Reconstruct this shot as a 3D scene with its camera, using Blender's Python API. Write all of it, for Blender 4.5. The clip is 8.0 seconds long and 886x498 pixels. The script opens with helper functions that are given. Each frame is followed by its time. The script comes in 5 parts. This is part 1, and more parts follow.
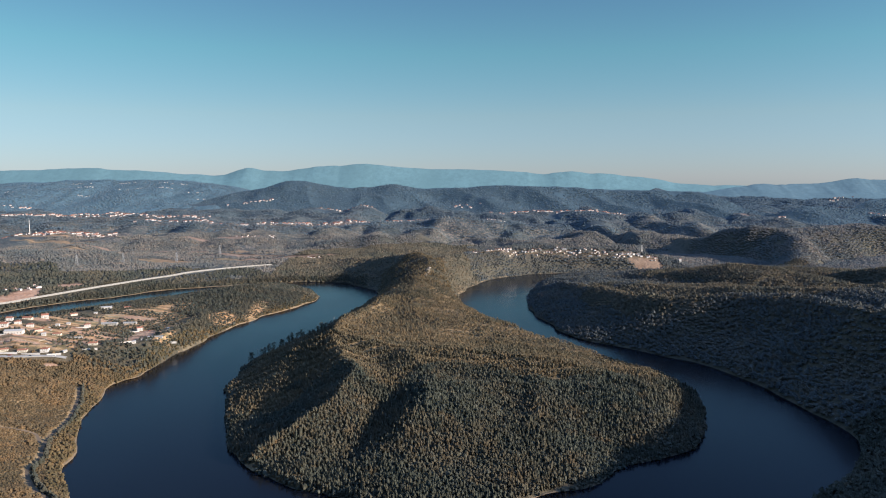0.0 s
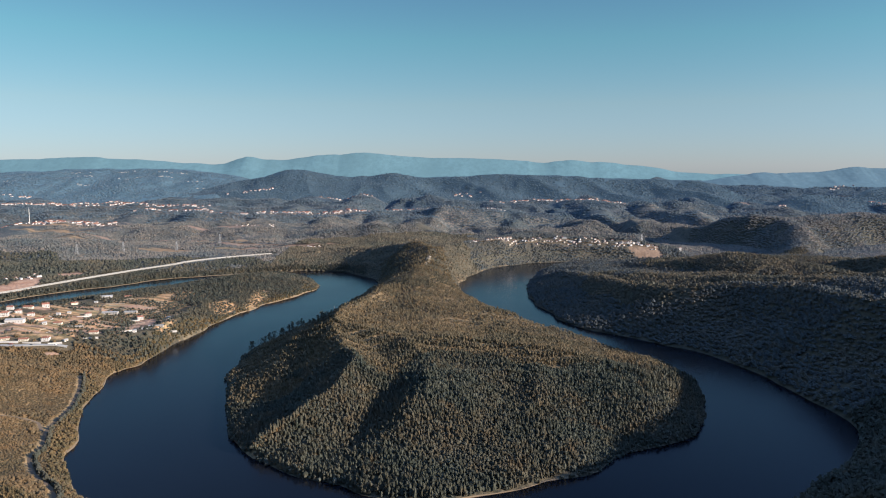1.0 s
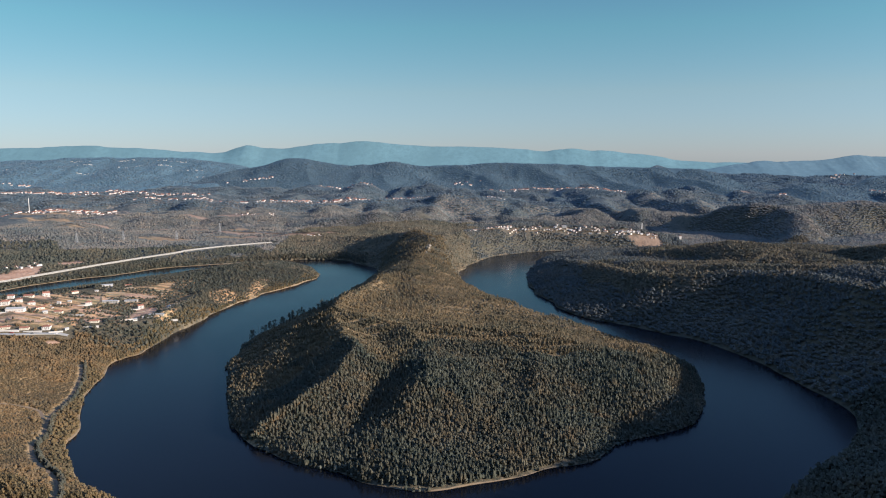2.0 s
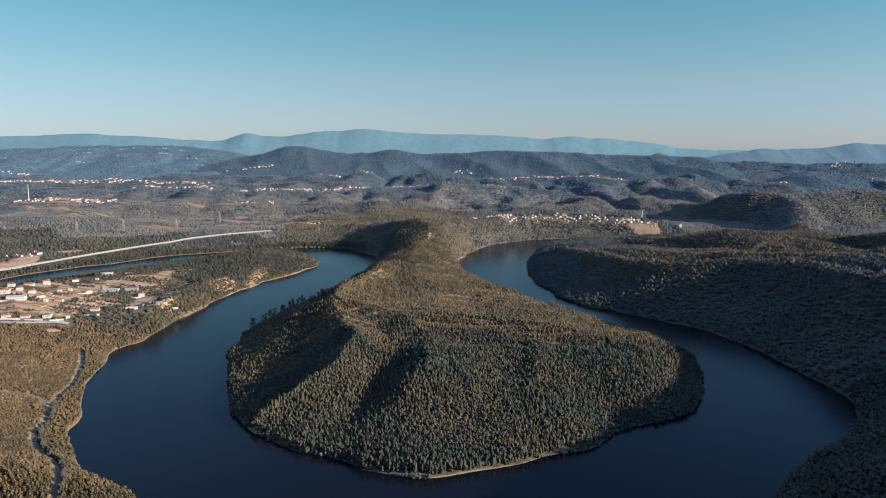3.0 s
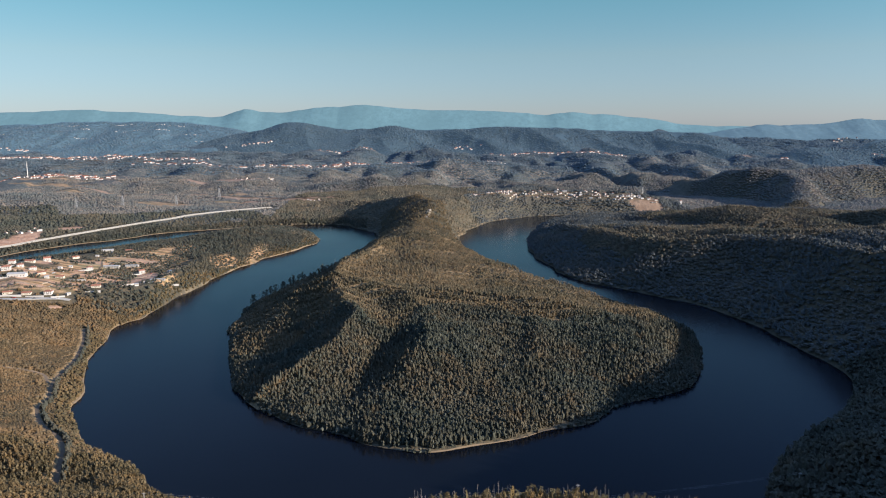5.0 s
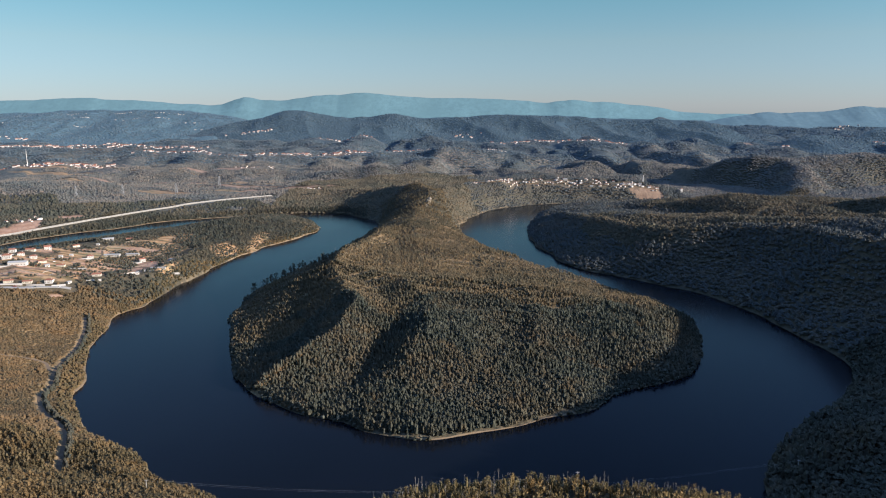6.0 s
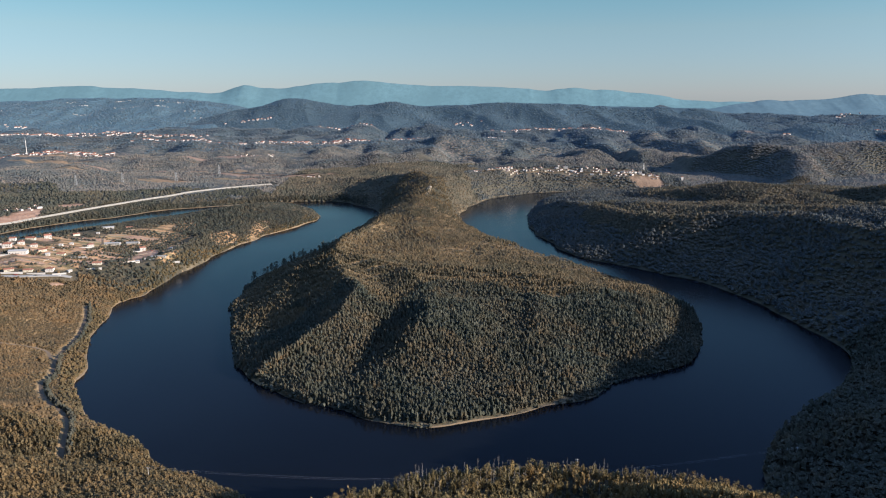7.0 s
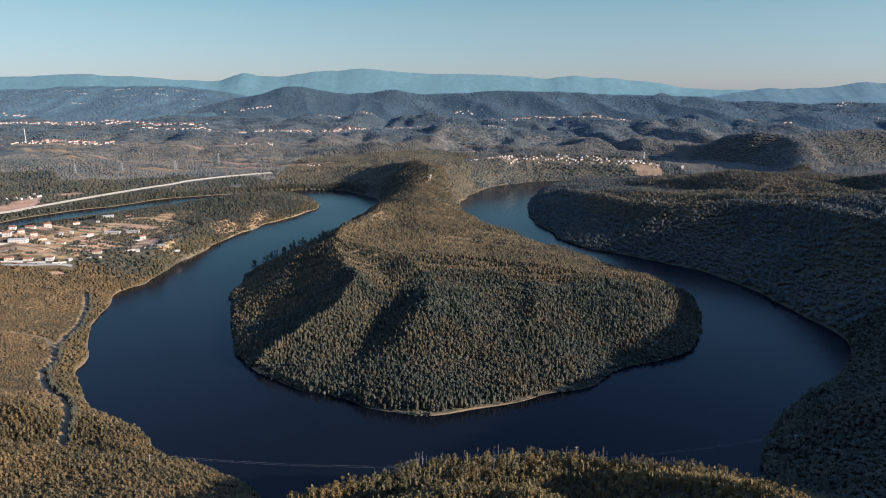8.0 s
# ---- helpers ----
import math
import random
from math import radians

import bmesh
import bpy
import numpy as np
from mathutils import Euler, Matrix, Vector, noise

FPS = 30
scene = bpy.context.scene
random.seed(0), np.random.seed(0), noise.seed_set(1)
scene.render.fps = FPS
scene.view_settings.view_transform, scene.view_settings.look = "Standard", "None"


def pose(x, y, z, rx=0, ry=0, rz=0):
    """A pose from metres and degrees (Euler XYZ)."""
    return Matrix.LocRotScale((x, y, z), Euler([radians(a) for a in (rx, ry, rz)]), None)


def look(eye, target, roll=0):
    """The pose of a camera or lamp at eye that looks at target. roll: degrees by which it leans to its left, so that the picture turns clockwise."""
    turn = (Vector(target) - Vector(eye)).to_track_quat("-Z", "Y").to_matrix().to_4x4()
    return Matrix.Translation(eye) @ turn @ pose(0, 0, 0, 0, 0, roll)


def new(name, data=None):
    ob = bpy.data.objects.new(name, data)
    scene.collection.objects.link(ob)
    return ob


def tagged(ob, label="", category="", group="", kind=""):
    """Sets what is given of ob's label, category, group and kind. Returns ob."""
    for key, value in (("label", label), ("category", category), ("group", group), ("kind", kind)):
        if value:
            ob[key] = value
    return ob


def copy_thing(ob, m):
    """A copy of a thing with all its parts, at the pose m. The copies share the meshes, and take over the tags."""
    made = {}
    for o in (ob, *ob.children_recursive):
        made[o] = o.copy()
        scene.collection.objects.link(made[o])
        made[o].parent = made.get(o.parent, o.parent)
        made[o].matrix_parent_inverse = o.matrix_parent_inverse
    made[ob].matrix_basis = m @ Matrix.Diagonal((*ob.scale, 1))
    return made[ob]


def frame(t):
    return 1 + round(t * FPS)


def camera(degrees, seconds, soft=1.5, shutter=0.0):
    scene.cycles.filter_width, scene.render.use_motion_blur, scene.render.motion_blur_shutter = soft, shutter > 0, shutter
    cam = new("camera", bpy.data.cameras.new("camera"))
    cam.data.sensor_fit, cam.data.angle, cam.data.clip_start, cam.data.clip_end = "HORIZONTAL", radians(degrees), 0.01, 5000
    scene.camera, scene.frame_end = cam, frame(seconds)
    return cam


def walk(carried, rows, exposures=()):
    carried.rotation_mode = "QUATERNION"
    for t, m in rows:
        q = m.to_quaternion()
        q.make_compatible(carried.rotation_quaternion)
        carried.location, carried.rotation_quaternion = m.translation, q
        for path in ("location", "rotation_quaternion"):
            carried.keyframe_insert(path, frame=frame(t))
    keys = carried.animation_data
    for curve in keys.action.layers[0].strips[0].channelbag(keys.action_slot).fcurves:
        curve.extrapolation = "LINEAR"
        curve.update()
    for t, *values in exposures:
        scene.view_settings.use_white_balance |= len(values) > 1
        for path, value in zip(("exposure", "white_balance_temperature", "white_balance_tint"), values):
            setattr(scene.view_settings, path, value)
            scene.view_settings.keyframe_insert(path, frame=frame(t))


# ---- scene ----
# Camera: a drone hovering 250 m over the reservoir and tilting down.
EYE = 250.0
cam = camera(64.32, 8.0, 1.12)
ROWS = [
    (0.0, -5.77, 0.0, 0.0), (0.5, -6.20, 0.02, 0.01), (1.0, -6.67, 0.03, 0.0),
    (2.5, -8.06, 0.07, 0.0), (3.0, -8.55, 0.07, 0.0), (3.5, -9.02, 0.08, -0.01),
    (4.0, -9.51, 0.09, -0.01), (5.5, -10.92, 0.14, 0.01), (6.0, -11.40, 0.16, 0.02),
    (6.5, -11.87, 0.17, 0.02), (7.0, -12.34, 0.19, 0.03), (7.5, -12.79, 0.19, 0.03),
    (8.0, -13.26, 0.19, 0.03),
]
walk(cam, [(t, pose(0, 0, EYE, 90 + tilt, lean, turn)) for t, tilt, lean, turn in ROWS],
     [(0.0, 1.12), (8.0, 1.12)])

# ---- light ----
SUN_TO = Vector((0.88, -0.34, 0.285)).normalized()
sun_data = bpy.data.lights.new("sun", "SUN")
sun_data.energy, sun_data.angle, sun_data.color = 5.0, radians(0.6), (1.0, 0.89, 0.77)
sun = new("sun", sun_data)
sun.matrix_world = look(SUN_TO * 3000, (0, 0, 0))
world = bpy.data.worlds.new("sky")
scene.world = world
world.use_nodes = True
wn, wl = world.node_tree.nodes, world.node_tree.links
sky = wn.new("ShaderNodeTexSky")
sky.sky_type, sky.sun_disc = "NISHITA", False
sky.sun_elevation = math.asin(SUN_TO.z)
sky.sun_rotation = math.atan2(SUN_TO.x, SUN_TO.y)
sky.altitude, sky.air_density, sky.dust_density, sky.ozone_density = 300, 1.0, 0.0, 3.0
# A clear, slightly teal evening sky near the horizon: the tint glides upward.
up = wn.new("ShaderNodeSeparateXYZ")
wl.new(wn.new("ShaderNodeTexCoord").outputs["Generated"], up.inputs[0])
tint = wn.new("ShaderNodeValToRGB")
wl.new(up.outputs["Z"], tint.inputs[0])
tint.color_ramp.elements[0].position, tint.color_ramp.elements[0].color = 0.0, (0.525, 0.64, 1.04, 1)
tint.color_ramp.elements[1].position, tint.color_ramp.elements[1].color = 0.17, (0.65, 0.925, 0.84, 1)
# Out of view: dimmed where water mirrors it, brightened overhead to fill shade.
high = tint.color_ramp.elements.new(0.40)
high.color = (0.61, 0.68, 0.86, 1)
steep = tint.color_ramp.elements.new(0.54)
steep.color = (0.39, 0.40, 0.44, 1)
zenith_fill = tint.color_ramp.elements.new(0.67)
zenith_fill.color = (4.35, 4.15, 4.35, 1)
mid = tint.color_ramp.elements.new(0.085)
mid.color = (0.75, 0.80, 0.85, 1)
tinted = wn.new("ShaderNodeMix")
tinted.data_type, tinted.blend_type = "RGBA", "MULTIPLY"
tinted.inputs[0].default_value = 1.0
wl.new(sky.outputs[0], tinted.inputs[6])
wl.new(tint.outputs[0], tinted.inputs[7])
# The side away from the sun is a little deeper.
across = wn.new("ShaderNodeValToRGB")
half = wn.new("ShaderNodeMapRange")
half.inputs[1].default_value, half.inputs[2].default_value = -1.0, 1.0
wl.new(up.outputs["X"], half.inputs[0])
wl.new(half.outputs[0], across.inputs[0])
across.color_ramp.elements[0].position, across.color_ramp.elements[0].color = 0.22, (0.88, 0.88, 0.87, 1)
across.color_ramp.elements[1].position, across.color_ramp.elements[1].color = 0.78, (1.07, 1.06, 1.07, 1)
sided = wn.new("ShaderNodeMix")
sided.data_type, sided.blend_type = "RGBA", "MULTIPLY"
sided.inputs[0].default_value = 1.0
wl.new(tinted.outputs[2], sided.inputs[6])
wl.new(across.outputs[0], sided.inputs[7])
wl.new(sided.outputs[2], wn["Background"].inputs[0])
wn["Background"].inputs[1].default_value = 0.0622


# ---- material helpers ----
def material(name, rough=0.9, spec=0.2):
    m = bpy.data.materials.new(name)
    m.use_nodes = True
    b = m.node_tree.nodes["Principled BSDF"]
    b.inputs["Roughness"].default_value = rough
    b.inputs["Specular IOR Level"].default_value = spec
    return m, m.node_tree.nodes, m.node_tree.links, b


def nd(nodes, kind, **values):
    n = nodes.new("ShaderNode" + kind)
    for key, v in values.items():
        n.inputs[key.replace("_", " ")].default_value = v
    return n


def mix(nodes, links, fac, a, b, blend="MIX"):
    n = nodes.new("ShaderNodeMix")
    n.data_type, n.blend_type = "RGBA", blend
    for socket, v in ((n.inputs[0], fac), (n.inputs[6], a), (n.inputs[7], b)):
        if hasattr(v, "is_linked"):
            links.new(v, socket)
        elif isinstance(v, tuple):
            socket.default_value = (*v, 1)
        else:
            socket.default_value = v
    return n.outputs[2]


def ramp(nodes, links, src, lo, hi):
    n = nodes.new("ShaderNodeMapRange")
    links.new(src, n.inputs[0])
    n.inputs[1].default_value, n.inputs[2].default_value = lo, hi
    return n.outputs[0]


def noise_of(nodes, links, size, detail=3.0, rough=0.55, coord="Position"):
    """Noise with features of about size metres."""
    if coord == "Position":
        src = nodes.new("ShaderNodeNewGeometry").outputs["Position"]
    else:
        src = nodes.new("ShaderNodeTexCoord").outputs["Object"]
    n = nd(nodes, "TexNoise", Scale=1.0 / size, Detail=detail, Roughness=rough)
    links.new(src, n.inputs["Vector"])
    return n.outputs["Fac"]


def attribute(nodes, name):
    n = nodes.new("ShaderNodeAttribute")
    n.attribute_name = name
    return n.outputs["Fac"]


def bump(nodes, links, bsdf, height, strength, distance):
    n = nd(nodes, "Bump", Strength=strength, Distance=distance)
    links.new(height, n.inputs["Height"])
    links.new(n.outputs[0], bsdf.inputs["Normal"])


def plain(name, color, rough=0.85, size=0.6, vary=0.25, spec=0.25, metal=0.0):
    """A paint or a plaster with blotches at two scales and a difference from object to object."""
    m, n, l, b = material(name, rough, spec)
    dark = tuple(c * (1 - vary) for c in color)
    c = mix(n, l, noise_of(n, l, size, 4, coord="Object"), dark, color)
    c = mix(n, l, ramp(n, l, noise_of(n, l, size * 7, 2, coord="Object"), 0.35, 0.75), c, tuple(x * (1 - vary * 0.6) for x in color))
    rnd = n.new("ShaderNodeObjectInfo").outputs["Random"]
    hsv = n.new("ShaderNodeHueSaturation")
    l.new(ramp(n, l, rnd, -3.0, 1.2), hsv.inputs["Value"])
    l.new(c, hsv.inputs["Color"])
    l.new(hsv.outputs[0], b.inputs["Base Color"])
    b.inputs["Metallic"].default_value = metal
    return m


# ---- materials ----
def leaf_material(name, green, ochre, pale, patch):
    """Eucalyptus and conifer foliage: green, dry ochre and pale new growth in patches, each tree a little different;
    far sets hold haze in their colour.
    """
    m, n, l, b = material(name, 0.75, 0.15)
    big = ramp(n, l, noise_of(n, l, 95, 3), 0.40 + patch, 0.62 + patch)
    tone = attribute(n, "tone")
    c = mix(n, l, big, green, ochre)
    c = mix(n, l, ramp(n, l, tone, 0.45, 1.0), c, pale)
    c = mix(n, l, ramp(n, l, noise_of(n, l, 14, 3), 0.35, 0.75), c, green)
    c = mix(n, l, ramp(n, l, noise_of(n, l, 20, 3, 0.6), 0.56, 0.70), c, ochre)
    c = mix(n, l, ramp(n, l, noise_of(n, l, 0.9, 2), 0.2, 0.8), mix(n, l, 1.0, c, (0.62, 0.62, 0.62), "MULTIPLY"), c)
    l.new(c, b.inputs["Base Color"])
    bump(n, l, b, noise_of(n, l, 0.5, 2), 0.7, 0.4)
    thin = n.new("ShaderNodeBsdfTranslucent")
    l.new(c, thin.inputs["Color"])
    both = n.new("ShaderNodeMixShader")
    both.inputs[0].default_value = 0.30
    l.new(b.outputs[0], both.inputs[1])
    l.new(thin.outputs[0], both.inputs[2])
    l.new(both.outputs[0], n["Material Output"].inputs["Surface"])
    return m


LEAF = leaf_material("foliage", (0.074, 0.084, 0.066), (0.150, 0.116, 0.072), (0.168, 0.172, 0.138), 0.00)
LEAF_UPPER = leaf_material("foliage_ochre", (0.106, 0.096, 0.064), (0.228, 0.160, 0.088), (0.196, 0.172, 0.118), -0.07)
LEAF_GOLD = leaf_material("foliage_golden", (0.112, 0.092, 0.056), (0.250, 0.158, 0.080), (0.225, 0.176, 0.108), -0.08)
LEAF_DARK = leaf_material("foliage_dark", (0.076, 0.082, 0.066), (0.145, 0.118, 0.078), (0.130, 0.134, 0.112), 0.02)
# Lightened, bluish foliage: distance haze is mixed into the leaf colour.
LEAF_FAR = leaf_material("foliage_far_haze", (0.128, 0.144, 0.142), (0.250, 0.208, 0.172), (0.200, 0.200, 0.190), -0.06)
LEAF_MIX = leaf_material("foliage_mixed", (0.108, 0.104, 0.078), (0.208, 0.158, 0.102), (0.188, 0.178, 0.138), -0.02)
# Green shifted to blue in the colour, for haze over the east slopes.
LEAF_EAST = leaf_material("foliage_haze_green", (0.098, 0.112, 0.114), (0.162, 0.140, 0.108), (0.168, 0.176, 0.166), 0.04)
LEAF_SPUR = leaf_material("foliage_olive", (0.104, 0.088, 0.050), (0.232, 0.154, 0.074), (0.212, 0.174, 0.102), -0.03)
# Plateau woods: blue haze is put into the leaf colour.
LEAF_PLATEAU_HAZE = leaf_material("foliage_plateau_haze", (0.105, 0.148, 0.172), (0.180, 0.182, 0.178), (0.156, 0.184, 0.198), 0.0)
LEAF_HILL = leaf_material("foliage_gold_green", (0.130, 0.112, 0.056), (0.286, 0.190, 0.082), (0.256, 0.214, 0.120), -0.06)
# Ridge and foothill woods, bluer still, with haze painted into the leaves.
LEAF_RIDGE = leaf_material("foliage_ridge_haze", (0.096, 0.146, 0.180), (0.128, 0.164, 0.184), (0.124, 0.164, 0.188), 0.05)
LEAF_HAZE = leaf_material("foliage_distant_haze", (0.108, 0.174, 0.222), (0.150, 0.190, 0.216), (0.145, 0.192, 0.225), 0.02)
BARK = plain("bark", (0.20, 0.165, 0.125), 0.9, 0.3, 0.4)


def ground_material():
    m, n, l, b = material("ground", 0.95, 0.1)
    scrub = mix(n, l, ramp(n, l, noise_of(n, l, 60, 4), 0.38, 0.66), (0.058, 0.055, 0.040), (0.110, 0.088, 0.060))
    scrub = mix(n, l, ramp(n, l, noise_of(n, l, 5, 4), 0.4, 0.7), scrub, (0.050, 0.047, 0.035))
    scrub = mix(n, l, ramp(n, l, noise_of(n, l, 2.2, 3, 0.7), 0.44, 0.60), scrub, (0.088, 0.072, 0.050))
    scrub = mix(n, l, ramp(n, l, noise_of(n, l, 11, 4, 0.7), 0.50, 0.64), scrub, (0.040, 0.042, 0.032))
    # Ground of the farther woods, its colour lightened to imitate haze.
    woods = mix(n, l, ramp(n, l, noise_of(n, l, 170, 5, 0.62), 0.42, 0.64), (0.098, 0.110, 0.106), (0.240, 0.185, 0.145))
    woods = mix(n, l, ramp(n, l, noise_of(n, l, 16, 4, 0.7), 0.45, 0.62), woods, (0.076, 0.086, 0.084))
    woods = mix(n, l, ramp(n, l, noise_of(n, l, 7, 3, 0.7), 0.44, 0.56), woods, (0.060, 0.070, 0.070))
    # Blue version for the farthest ground: haze painted into the colour.
    hazy_floor = mix(n, l, ramp(n, l, noise_of(n, l, 120, 5, 0.62), 0.40, 0.64), (0.056, 0.080, 0.096), (0.092, 0.110, 0.116))
    hazy_floor = mix(n, l, ramp(n, l, noise_of(n, l, 9, 3, 0.7), 0.44, 0.58), hazy_floor, (0.042, 0.062, 0.076))
    woods = mix(n, l, attribute(n, "haze_tint"), woods, hazy_floor)
    c = mix(n, l, attribute(n, "woods"), scrub, woods)
    grass = mix(n, l, ramp(n, l, noise_of(n, l, 35, 4), 0.4, 0.6), (0.355, 0.185, 0.085), (0.430, 0.225, 0.108))
    cells = nd(n, "TexVoronoi", Scale=1.0)
    cells.distance = "CHEBYCHEV"
    slant = nd(n, "Mapping", Rotation=(0, 0, 0.35), Scale=(1 / 38, 1 / 22, 0.0))
    l.new(n.new("ShaderNodeNewGeometry").outputs["Position"], slant.inputs[0])
    l.new(slant.outputs[0], cells.inputs["Vector"])
    lot = n.new("ShaderNodeSeparateColor")
    l.new(cells.outputs["Color"], lot.inputs[0])
    grass = mix(n, l, ramp(n, l, lot.outputs[0], 0.35, 0.75), grass, (0.385, 0.208, 0.112))
    grass = mix(n, l, ramp(n, l, lot.outputs[1], 0.70, 0.95), grass, (0.250, 0.200, 0.100))
    terrace = nd(n, "TexWave", Scale=0.31, Distortion=7.0, Detail=3.0)
    terrace.bands_direction = "Y"
    turned = nd(n, "Mapping", Rotation=(0, 0, 0.16), Scale=(0.06, 0.06, 0.0))
    turned.inputs["Scale"].default_value = (0.008, 0.0185, 0.0)
    l.new(n.new("ShaderNodeNewGeometry").outputs["Position"], turned.inputs[0])
    l.new(turned.outputs[0], terrace.inputs["Vector"])
    terrace.inputs["Scale"].default_value = 1.0
    grass = mix(n, l, ramp(n, l, terrace.outputs["Fac"], 0.45, 1.05), grass, (0.155, 0.125, 0.070))
    grass = mix(n, l, ramp(n, l, terrace.outputs["Fac"], 0.42, 0.05), grass, (0.405, 0.265, 0.150))
    grass = mix(n, l, ramp(n, l, noise_of(n, l, 4, 3), 0.5, 0.9), grass, (0.22, 0.155, 0.085))
    c = mix(n, l, attribute(n, "field"), c, grass)
    straw = mix(n, l, ramp(n, l, noise_of(n, l, 22, 5, 0.6), 0.36, 0.62), (0.190, 0.132, 0.072), (0.310, 0.212, 0.116))
    straw = mix(n, l, ramp(n, l, noise_of(n, l, 3.5, 4, 0.7), 0.48, 0.66), straw, (0.130, 0.100, 0.060))
    c = mix(n, l, attribute(n, "straw"), c, straw)
    earth = mix(n, l, ramp(n, l, noise_of(n, l, 18, 5), 0.35, 0.65), (0.33, 0.190, 0.125), (0.43, 0.275, 0.190))
    earth = mix(n, l, ramp(n, l, noise_of(n, l, 3, 3), 0.55, 0.8), earth, (0.25, 0.15, 0.09))
    c = mix(n, l, attribute(n, "earth"), c, earth)
    sand = mix(n, l, noise_of(n, l, 6, 4), (0.30, 0.225, 0.140), (0.42, 0.33, 0.22))
    c = mix(n, l, attribute(n, "shore"), c, sand)
    l.new(c, b.inputs["Base Color"])
    bump(n, l, b, noise_of(n, l, 9, 5, 0.65), 0.9, 3.0)
    return m


GROUND = ground_material()


def water_material():
    m, n, l, b = material("water", 0.06, 0.5)
    b.inputs["IOR"].default_value = 1.333
    c = mix(n, l, ramp(n, l, noise_of(n, l, 220, 3), 0.35, 0.65), (0.0030, 0.0043, 0.0070), (0.0040, 0.0056, 0.0092))
    l.new(c, b.inputs["Base Color"])
    bump(n, l, b, noise_of(n, l, 3.0, 4, 0.6), 0.24, 0.30)
    l.new(ramp(n, l, noise_of(n, l, 140, 4), -0.9, 7.0), b.inputs["Roughness"])
    return m


WATER = water_material()


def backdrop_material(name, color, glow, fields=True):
    """Far ranges set nearer than life; blue haze sits in colour and glow."""
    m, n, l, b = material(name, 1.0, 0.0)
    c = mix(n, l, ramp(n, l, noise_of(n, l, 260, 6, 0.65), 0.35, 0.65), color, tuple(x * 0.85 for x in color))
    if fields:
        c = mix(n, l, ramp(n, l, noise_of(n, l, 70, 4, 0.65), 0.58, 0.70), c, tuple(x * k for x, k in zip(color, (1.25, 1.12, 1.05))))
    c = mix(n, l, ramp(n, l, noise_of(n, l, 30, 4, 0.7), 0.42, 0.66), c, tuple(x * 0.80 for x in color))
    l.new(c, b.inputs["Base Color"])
    # Part of the painted haze: the slopes give off a little light.
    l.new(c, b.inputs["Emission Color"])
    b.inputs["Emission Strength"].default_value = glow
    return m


MOUNTAIN = backdrop_material("mountain_haze", (0.080, 0.143, 0.166), 0.46, False)
RIDGE = backdrop_material("ridge_haze", (0.050, 0.078, 0.100), 0.30)
FOOTHILL = backdrop_material("foothill_haze", (0.072, 0.118, 0.148), 0.38)


# ---- plan helpers ----
def vnoise(x, y, size, seed=0):
    """Smooth value noise from -1 to 1 with cells of size metres."""
    x, y = np.asarray(x) / size + 91.7 * seed, np.asarray(y) / size - 37.3 * seed
    i, j = np.floor(x).astype(np.int64), np.floor(y).astype(np.int64)
    u, v = x - i, y - j
    u, v = u * u * u * (u * (6 * u - 15) + 10), v * v * v * (v * (6 * v - 15) + 10)

    def at(a, b):
        k = (a * 374761393 + b * 668265263 + seed * 144269) & 0x7FFFFFFF
        k = ((k ^ (k >> 13)) * 1274126177) & 0x7FFFFFFF
        return ((k ^ (k >> 16)) & 0xFFFF) / 32767.5 - 1
    return (at(i, j) * (1 - u) + at(i + 1, j) * u) * (1 - v) + (at(i, j + 1) * (1 - u) + at(i + 1, j + 1) * u) * v


def fbm(x, y, size, octaves=4, seed=0, gain=0.5):
    return sum(gain ** k * vnoise(x, y, size / 2 ** k, seed + k) for k in range(octaves))


def smooth(a, b, x):
    s = np.clip((x - a) / (b - a), 0, 1)
    return s * s * (3 - 2 * s)


def curve_of(knots, steps=5, closed=False):
    """A smooth line through the knots."""
    p = np.array(knots, float)
    p = np.concatenate([p[-1:], p, p[:2]]) if closed else np.concatenate([2 * p[:1] - p[1:2], p, 2 * p[-1:] - p[-2:-1]])
    out = []
    for a, b, c, d in zip(p, p[1:], p[2:], p[3:]):
        for s in np.arange(steps) / steps:
            out.append(0.5 * (2 * b + (c - a) * s + (2 * a - 5 * b + 4 * c - d) * s ** 2 + (3 * b - a - 3 * c + d) * s ** 3))
    if not closed:
        out.append(p[-2])
    return np.array(out)


def to_line(x, y, line, heights=None):
    """The distance to a line, and the line's height at the nearest place."""
    best, level = np.full(x.shape, 1e12), np.zeros(x.shape)
    for n in range(len(line) - 1):
        (ax, ay), (bx, by) = line[n][:2], line[n + 1][:2]
        dx, dy = bx - ax, by - ay
        s = np.clip(((x - ax) * dx + (y - ay) * dy) / max(dx * dx + dy * dy, 1e-9), 0, 1)
        d = (x - ax - s * dx) ** 2 + (y - ay - s * dy) ** 2
        near = d < best
        best[near] = d[near]
        if heights is not None:
            level[near] = (heights[n] + s * (heights[n + 1] - heights[n]))[near]
    return np.sqrt(best), level


def inside(x, y, loop):
    """Which places lie inside a closed line."""
    odd = np.zeros(x.shape, bool)
    for (ax, ay), (bx, by) in zip(loop, np.roll(loop, -1, 0)):
        if ay != by:
            odd ^= ((ay > y) != (by > y)) & (x < (bx - ax) * (y - ay) / (by - ay) + ax)
    return odd


# ---- the plan: banks of the reservoir ----
NORTH_BANK = [(-1250, 900), (-1000, 1100), (-855, 1230), (-785, 1365), (-695, 1467), (-617, 1560), (-505, 1623), (-358, 1672), (-250, 1670), (-187, 1606)]
